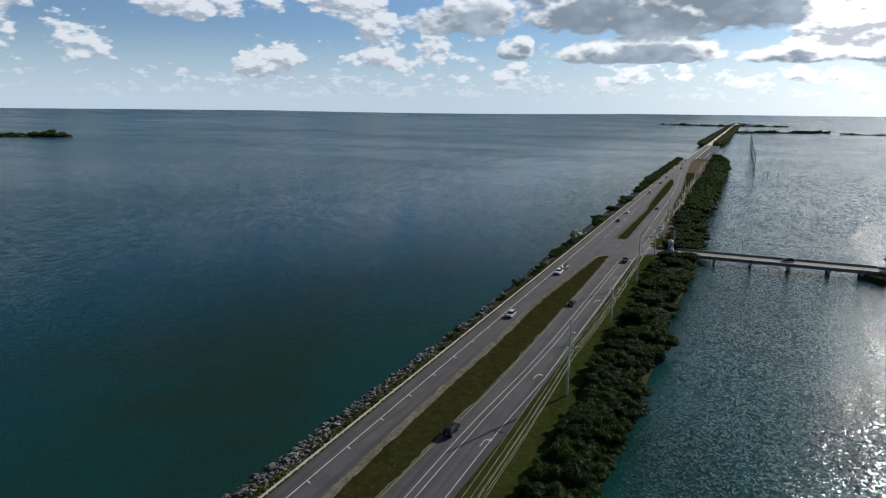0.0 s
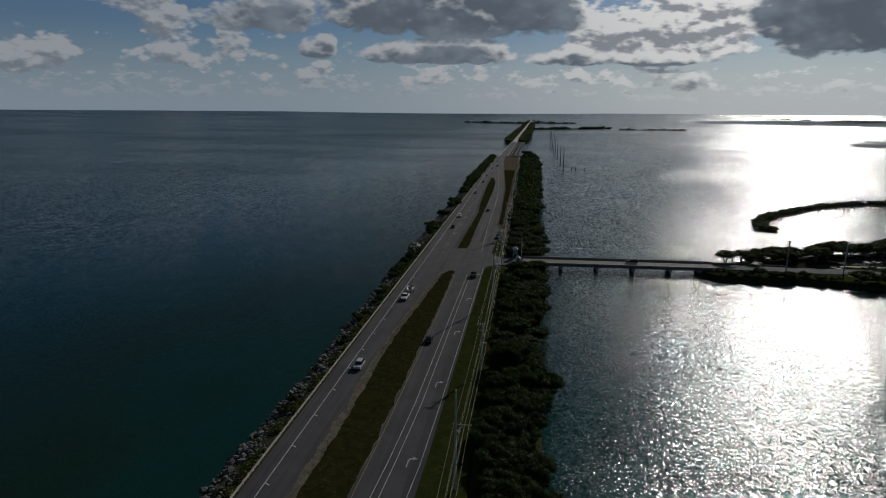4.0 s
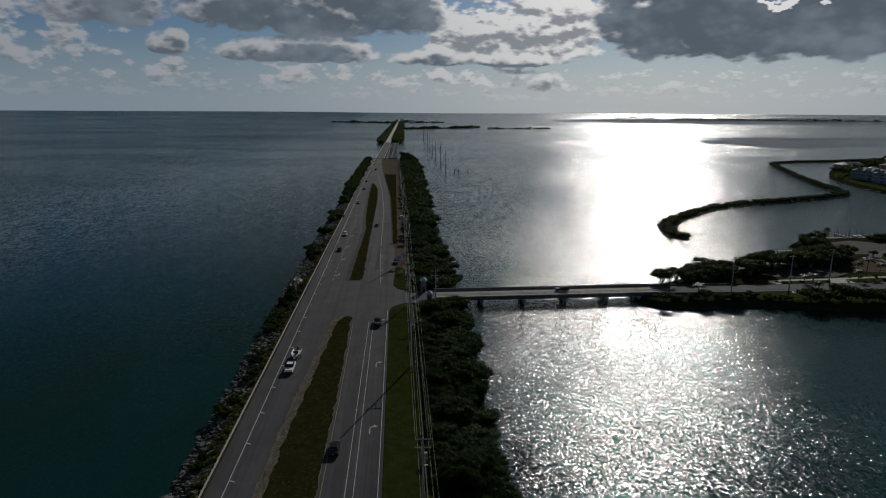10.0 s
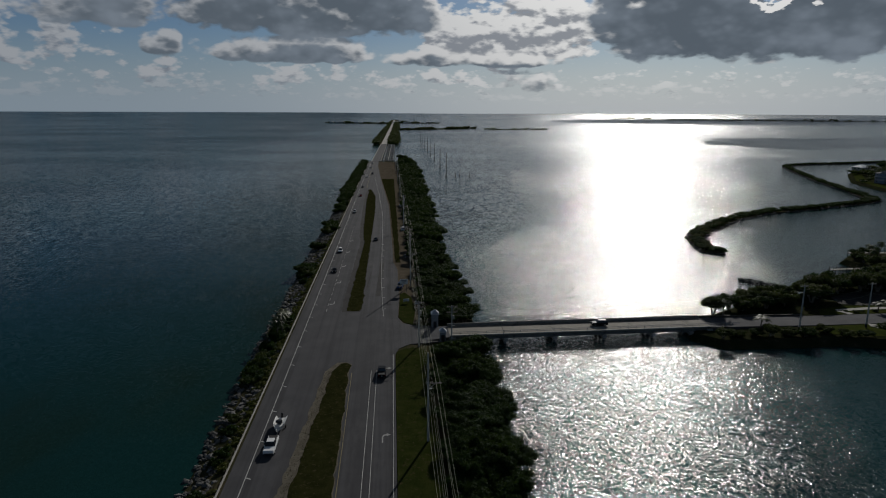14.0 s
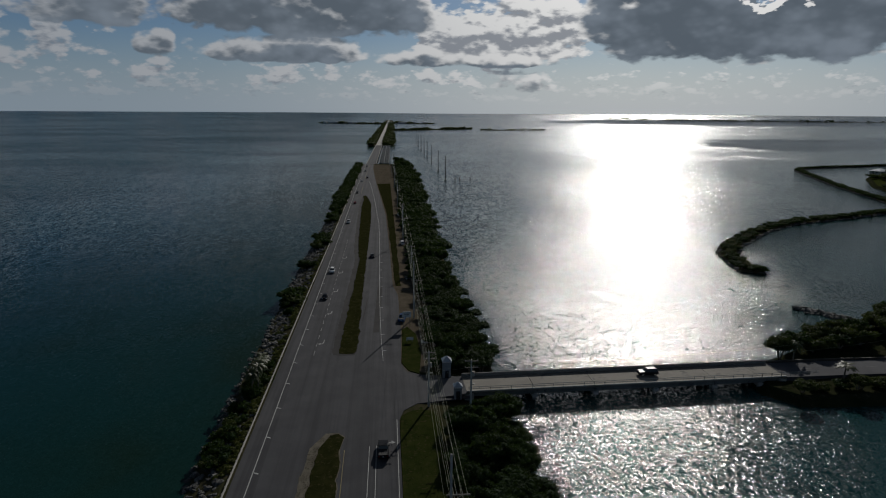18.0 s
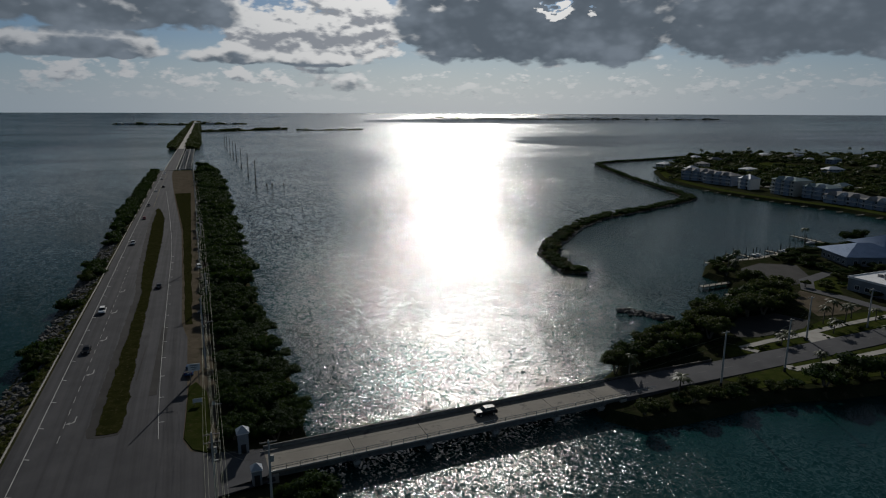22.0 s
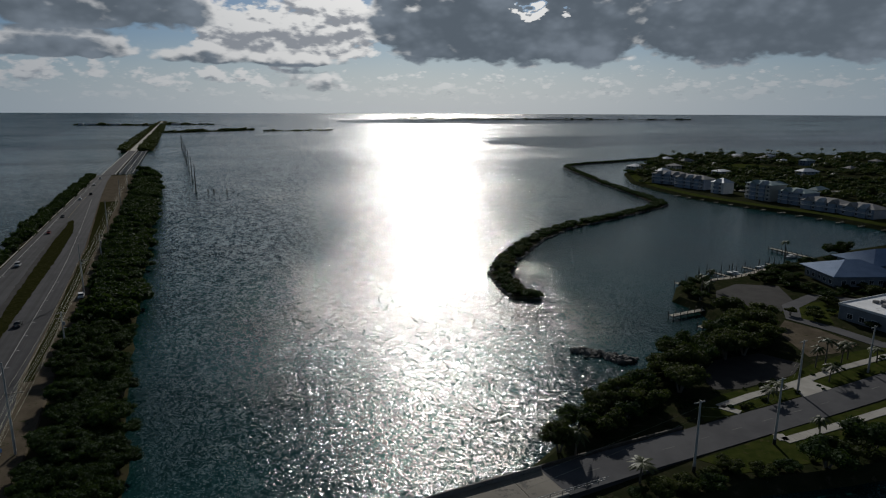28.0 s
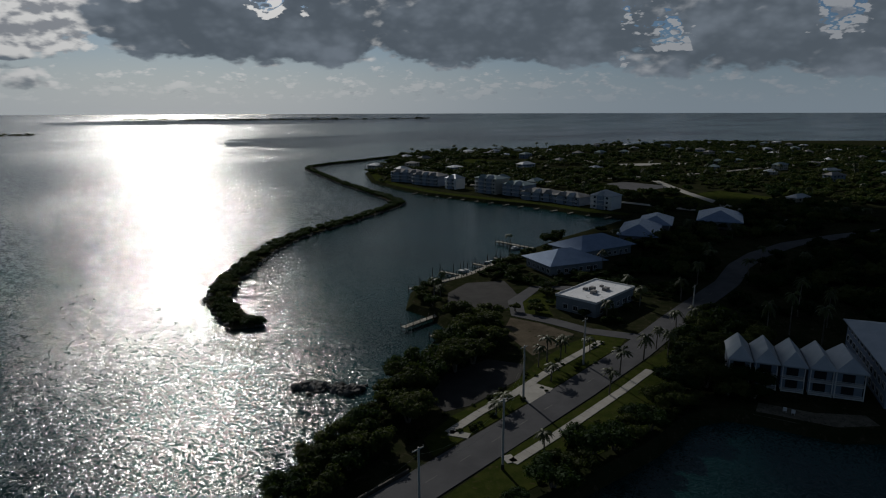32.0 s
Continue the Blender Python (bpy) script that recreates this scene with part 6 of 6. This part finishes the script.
for x, y, h in ((126.0, 222.9, 5.2), (131.2, 211.6, 4.0), (172.2, 208.9, 5.0), (204.8, 233.5, 5.5), (209.1, 234.0, 6.5), (213.4, 232.8, 5.0), (217.5, 234.0, 4.5), (202.9, 213.0, 5.8), (214.5, 216.8, 6.2), (226.5, 216.8, 6.5), (236, 218, 6.0), (250, 219, 7.0), (178, 225, 3.0), (182.5, 226.5, 2.8), (200, 226.5, 4.2), (222, 229.5, 4.0), (238, 299, 6.0), (231, 296, 5.5), (228, 290, 5.0), (298, 270, 8.5), (336, 245, 9.0), (303, 320, 7.5), (268, 239, 6.5), (248, 239.5, 6.0), (276, 248, 7.0), (232, 213, 7.5), (268, 187, 11.0), (272, 196, 12.0), (262, 199, 10.5), (286, 190, 11.0), (291, 199, 11.5), (255, 216, 7), (283, 232, 7), (306, 236, 8), (330, 241, 8), (322, 224, 8.5), (352, 229, 8)):
    put_palm(rng, x, y, 2.0, rng.uniform(0.85, 1.15), h)
for x, y in ((234, 301), (228, 299), (224, 294), (222, 288), (240, 302), (235, 297), (262, 296), (268, 300), (275, 302), (282, 304), (266, 290), (270, 281), (256, 268), (262, 272), (245, 263), (240, 259), (235, 265), (252, 240), (262, 240), (272, 243), (246, 246), (277, 256), (280, 266), (284, 274)):
    s = rng.uniform(0.35, 0.7)
    plant(rng.choice(BROAD), stand(rng, x + rng.uniform(-1, 1), y + rng.uniform(-1, 1), 1.8, s, s * 0.9), "shade trees on the island")
for i in range(60):
    x = rng.uniform(148, 232)
    y = rng.choice((rng.uniform(223.8, 226.5), rng.uniform(229.8, 233.0), rng.uniform(203, 210)))
    s = rng.uniform(0.2, 0.45)
    plant(rng.choice(SHRUB), stand(rng, x, y, 2.0, s, s * 0.9), "garden shrubs")

garden = Pile()
for k in range(900):
    x, y = rng.uniform(236, 345), rng.uniform(225, 312)
    if 243 < x < 276 and 240 < y < 261 or (x < 262 and y > 262) or (x < 243 and y > 230) or (281 < x < 344 and 272 < y < 304):
        continue
    ry = float(np.interp(x, [p[0] for p in ISLE_ROAD], [p[1] for p in ISLE_ROAD]))
    if abs(y - ry) < 7 or noise.noise((x * 0.05, y * 0.05, 4.0)) < -0.12 or not inside(ISLAND, x, y):
        continue
    s = rng.uniform(0.16, 0.55)
    garden.put(rng.choice(SMALL), stand(rng, x, y, 1.9, s, s * rng.uniform(0.6, 1.1)))
garden.done("garden_scrub", LEAF, label="dark hedges and bushes round the marina buildings", category="bushes", kind="stuff")

# far wood and far palms of the island, too many to count
FAR = [leaf_cloud(120 + i, bush_lobes(random.Random(120 + i), 8.0, 6.0, 4), 110, 0.75) for i in range(4)]
wood, pale_wood = Pile(), Pile()
rng = random.Random(61)
HOLES = [(482, 396, 506, 476), (545, 372, 596, 428), (500, 292, 590, 348), (642, 640, 718, 700), (732, 470, 840, 522), (473, 250, 487, 500), (240, 243, 276, 262), (278, 270, 345, 312), (355, 282, 460, 312), (434, 330, 474, 575), (222, 150, 285, 200)]
FAR_HOUSES = []
houses_made = 0
grid = []
for i in range(400):
    x, y = rng.uniform(300, 1350), rng.uniform(40, 790)
    if not inside(ISLAND, x, y) or not inside(ISLAND, x + 14, y + 10) or not inside(ISLAND, x - 14, y - 10):
        continue
    if any(a - 14 < x < c + 14 and b - 14 < y < d + 14 for a, b, c, d in HOLES) or any((x - p) ** 2 + (y - q) ** 2 < 30 ** 2 for p, q in FAR_HOUSES):
        continue
    if y < 245 and x < 560:
        continue
    FAR_HOUSES.append((x, y))
    if len(FAR_HOUSES) >= 95:
        break
for x, y in FAR_HOUSES:
    wall, roof = rng.choice((WALL_CREAM, WALL_GREY, WALL_GREY, WALL_BLUE)), rng.choice((ROOF_METAL, ROOF_GREY, ROOF_GREY, ROOF_WHITE, ROOF_GREEN))
    lab = {ROOF_METAL: "silvery metal", ROOF_GREY: "grey shingle", ROOF_WHITE: "white", ROOF_GREEN: "grey-green metal"}[roof]
    house("island_house", f"island house among trees with a {lab} hip roof", x, y, rng.uniform(-30, 30), rng.uniform(10, 19), rng.uniform(8, 12), rng.choice((1, 1, 2)), wall, roof, rng.uniform(1.8, 3.0), sides="SW", gap=4.0, frames=False, group="island houses")
tries = 0
while tries < 15000:
    tries += 1
    u = rng.random()
    x, y = 225 + 1150 * u ** 1.15, rng.uniform(0, 830)
    if not inside(ISLAND, x, y) or any(a < x < c and b < y < d for a, b, c, d in HOLES):
        continue
    if any(abs(x - p) < 10 and -13 < y - q < 7 for p, q in FAR_HOUSES):
        continue
    ry = float(np.interp(x, [p[0] for p in ISLE_ROAD], [p[1] for p in ISLE_ROAD]))
    if abs(y - ry) < 8 + 0.02 * x or (x < 300 and 195 < y < 320) or (x < 440 and y > 300):
        continue
    if noise.noise((x * 0.012, y * 0.012, 5.0)) < -0.32:
        continue
    s = rng.uniform(0.45, 1.05)
    (wood if rng.random() < 0.38 else pale_wood).put(rng.choice(FAR), stand(rng, x, y, 1.8, s, s * rng.uniform(0.7, 1.25)))
pale_wood.done("island_orchard", LEAF_LIGHT, label="lighter green garden trees between the island houses", category="wood", kind="stuff")
wood.done("island_wood", LEAF, label="dark wood of many trees covering the far island", category="wood", kind="stuff")
grove = Pile()
for k in range(900):
    x, y = rng.uniform(236, 470), rng.uniform(60, 330)
    if not inside(ISLAND, x, y) or any(a - 2 < x < c + 2 and b - 2 < y < d + 2 for a, b, c, d in HOLES):
        continue
    ry = float(np.interp(x, [p[0] for p in ISLE_ROAD], [p[1] for p in ISLE_ROAD]))
    if abs(y - ry) < 8 or (x < 285 and y > 222) or any(abs(x - p) < 12 and abs(y - q) < 11 for p, q in FAR_HOUSES):
        continue
    if y > ry and noise.noise((x * 0.03, y * 0.03, 2.0)) < 0.0:
        continue
    s = rng.uniform(0.55, 1.15)
    grove.put(rng.choice(SMALL), stand(rng, x, y, 1.7, s, s * rng.uniform(0.7, 1.2)))
grove.done("grove", LEAF, label="dense dark grove of broadleaf trees south of the road", category="wood", kind="stuff")
far_palm = Pile()
pv, pf = arrays(PALM[1][0].children[1].data)
tv, tf = arrays(PALM[1][0].children[0].data)
palm_shape = (np.concatenate([pv, tv]), pf + [tuple(i + len(pv) for i in q) for q in tf])
for i in range(190):
    x, y = rng.uniform(330, 1250), rng.uniform(200, 820)
    if inside(ISLAND, x, y) and inside(ISLAND, x - 6, y) and not any(a < x < c and b < y < d for a, b, c, d in HOLES):
        s = rng.uniform(1.0, 1.5)
        far_palm.put(palm_shape, stand(rng, x, y, 1.8, s, s * rng.uniform(1.0, 1.6)))
far_palm.done("far_palms", FROND, label="scattered tall palms over the far island", category="palms", kind="stuff")

# ---- far causeway, bridge and keys ----


def far_x(y):
    return 4.6 + (y - 690) * 0.0112


BRIDGE_A, BRIDGE_B = 826.0, 1236.0
long_bridge = thing("highway_bridge", "long low concrete highway bridge towards the next key", "bridge")
y = BRIDGE_A
while y < BRIDGE_B - 1:
    c0, c1 = far_x(y), far_x(y + 20.5)
    turn = -math.atan2(c1 - c0, 20.5)
    mid = (far_x(y + 10.25) + 0.4, y + 10.25)
    part("deck", box_bm(11.6, 20.4, 1.1, (mid[0], mid[1], 1.25), turn=turn), ASPHALT, long_bridge)
    for sgn in (-1, 1):
        part("parapet", box_bm(0.3, 20.4, 0.8, (mid[0] + sgn * 5.6, mid[1], 2.34), turn=turn), CONCRETE, long_bridge)
    part("pier", box_bm(10.5, 1.4, 3.2, (mid[0], y, -1.95)), CONCRETE_DARK, long_bridge)
    y += 20.5
old = thing("old_bridge", "disused old bridge deck of cross beams beside the highway bridge", "bridge")
y = 842.0
while y < 1225:
    c = far_x(y) + 14.8
    part("cross_beam", box_bm(12.0, 1.3, 0.7, (c, y, 1.7), 0.04), CONCRETE, old)
    part("pier", box_bm(9.0, 1.0, 3.8, (c, y, -2.1)), CONCRETE_DARK, old)
    for u in (-6.0, 0.0, 6.0):
        part("stringer", box_bm(0.7, 9.4, 0.6, (c + u, y + 4.7, 1.75)), CONCRETE_DARK, old)
    y += 9.6
rng = random.Random(71)
rows = []
for i in range(60):
    y = 1228 + 2900 * i / 59
    c = far_x(y)
    s = sea(c, y)
    a = 1.0 if 0 < i < 59 else 0.3
    rows.append([(c - 22 * a, y, s - 0.5), (c - 17 * a, y, s + 1.6), (c + 24 * a, y, s + 1.6), (c + 30 * a, y, s - 0.5)])
strip("ground_far_causeway", rows, EARTH, label="far wooded causeway running to the next key", category="causeway", kind="structure")
rows = [[(far_x(y) - 5, y, sea(far_x(y), y) + 1.9), (far_x(y) + 6, y, sea(far_x(y), y) + 1.9)] for y in range(1232, 4100, 60)]
strip("road_far", rows, PATH_CONCRETE, label="pale far highway on the causeway", category="road", kind="structure")
far_belt = Pile()
y = 1236.0
while y < 3400:
    c = far_x(y)
    for x in (c - 14 + rng.uniform(-4, 3), c + 13 + rng.uniform(-2, 3), c + 20 + rng.uniform(-3, 6)):
        s = rng.uniform(0.9, 1.7)
        far_belt.put(rng.choice(FAR), stand(rng, x, y + rng.uniform(-3, 3), sea(x, y) + 0.8, s, s * 0.9))
    y += 5 + (y - 1200) * 0.006


def key(name, x0, y0, x1, y1, width, trees, high, label):
    """A low key between two points, with trees along it."""
    n = 24
    rows = []
    for i in range(n + 1):
        u = i / n
        x, y = x0 + (x1 - x0) * u, y0 + (y1 - y0) * u
        e = width * math.sqrt(max(0.0, 1 - (2 * u - 1) ** 2)) * (0.75 + 0.35 * noise.noise((x * 0.01, y * 0.01, 8.0))) + 0.5
        s = sea(x, y)
        rows.append([(x, y - e, s - 0.4), (x, y - e * 0.8, s + 0.35), (x, y + e * 0.8, s + 0.5), (x, y + e, s - 0.4)])
    strip(name, rows, EARTH, label=label, category="key", kind="structure")
    for i in range(trees):
        u = rng.random()
        x, y = x0 + (x1 - x0) * u, y0 + (y1 - y0) * u
        clump = 0.5 + 1.1 * max(0.0, 0.45 + noise.noise((x * 0.018, y * 0.004, 3.0)))
        e = width * math.sqrt(max(0.0, 1 - (2 * u - 1) ** 2)) * 0.6
        s = rng.uniform(0.5, 1.3) * high * clump
        far_belt.put(rng.choice(FAR), stand(rng, x, y + rng.uniform(-e, e), sea(x, y) - 0.2, s * 1.1, s * rng.uniform(0.6, 1.15)))


key("key_right", 30, 2150, 330, 2350, 26, 240, 1.2, "low dark mangrove key")
key("key_right_far", 345, 2230, 570, 2235, 12, 110, 0.9, "thin low mangrove key")
key("key_left", -310, 3330, 30, 3150, 45, 190, 1.3, "built-up green key on the horizon")
key("key_middle", 40, 3300, 262, 3260, 40, 120, 1.3, "built-up green key on the horizon")
key("key_west", -1500, 700, -1212, 806, 40, 160, 1.5, "low green mangrove key far out at sea")
# ground and trees here imitate cloud-shaded water near the horizon
key("key_horizon", 1500, 4350, 3200, 3300, 60, 300, 1.4, "dark strip of ground and trees standing for cloud shadow on the far sea")
# the lighter leaf colour stands in for haze over the far trees
far_belt.done("far_mangrove", LEAF_LIGHT, label="mangrove on the far keys and causeway, leaves paled for haze", category="mangrove", kind="stuff")
for i in range(26):
    x = rng.uniform(-280, 240)
    y = 3330 - (x + 310) * 0.45 if x < 30 else 3290
    house("key_house", "small pale house on the far key", x, y - 20, rng.uniform(-20, 20), rng.uniform(14, 26), 12, 2, WHITE, ROOF_METAL, 2.6, sides="S", gap=5.0, frames=False, group="houses on the far key", z=1.4)
for i, y in enumerate((672, 762, 868, 967, 1047, 1141, 1252, 1341)):
    p = thing("channel_pole", "tall thin old utility pole standing alone in the lagoon", "pole", Matrix.Translation((79.6 + i * 0.6, y, 0)), "old poles in the lagoon")
    part("shaft", rod_bm((0, 0, -2), (0, 0, 22.5), 0.42, 0.30, 10), WOOD_DARK, p)
    part("footing", rod_bm((0, 0, -2), (0, 0, 1.6), 1.0, 0.9, 10), CONCRETE_DARK, p)
for x in (88.6, 93.0, 103.0):
    p = thing("pile_stub", "short dark timber pile stub standing in the lagoon", "pile", Matrix.Translation((x, 670, 0)), "pile stubs")
    part("shaft", rod_bm((0, 0, -2), (0, 0, 2.4), 0.5, 0.45, 8), WOOD_DARK, p)
    part("cap", rod_bm((0, 0, 2.35), (0, 0, 2.5), 0.52, 0.52, 8), DARK, p)
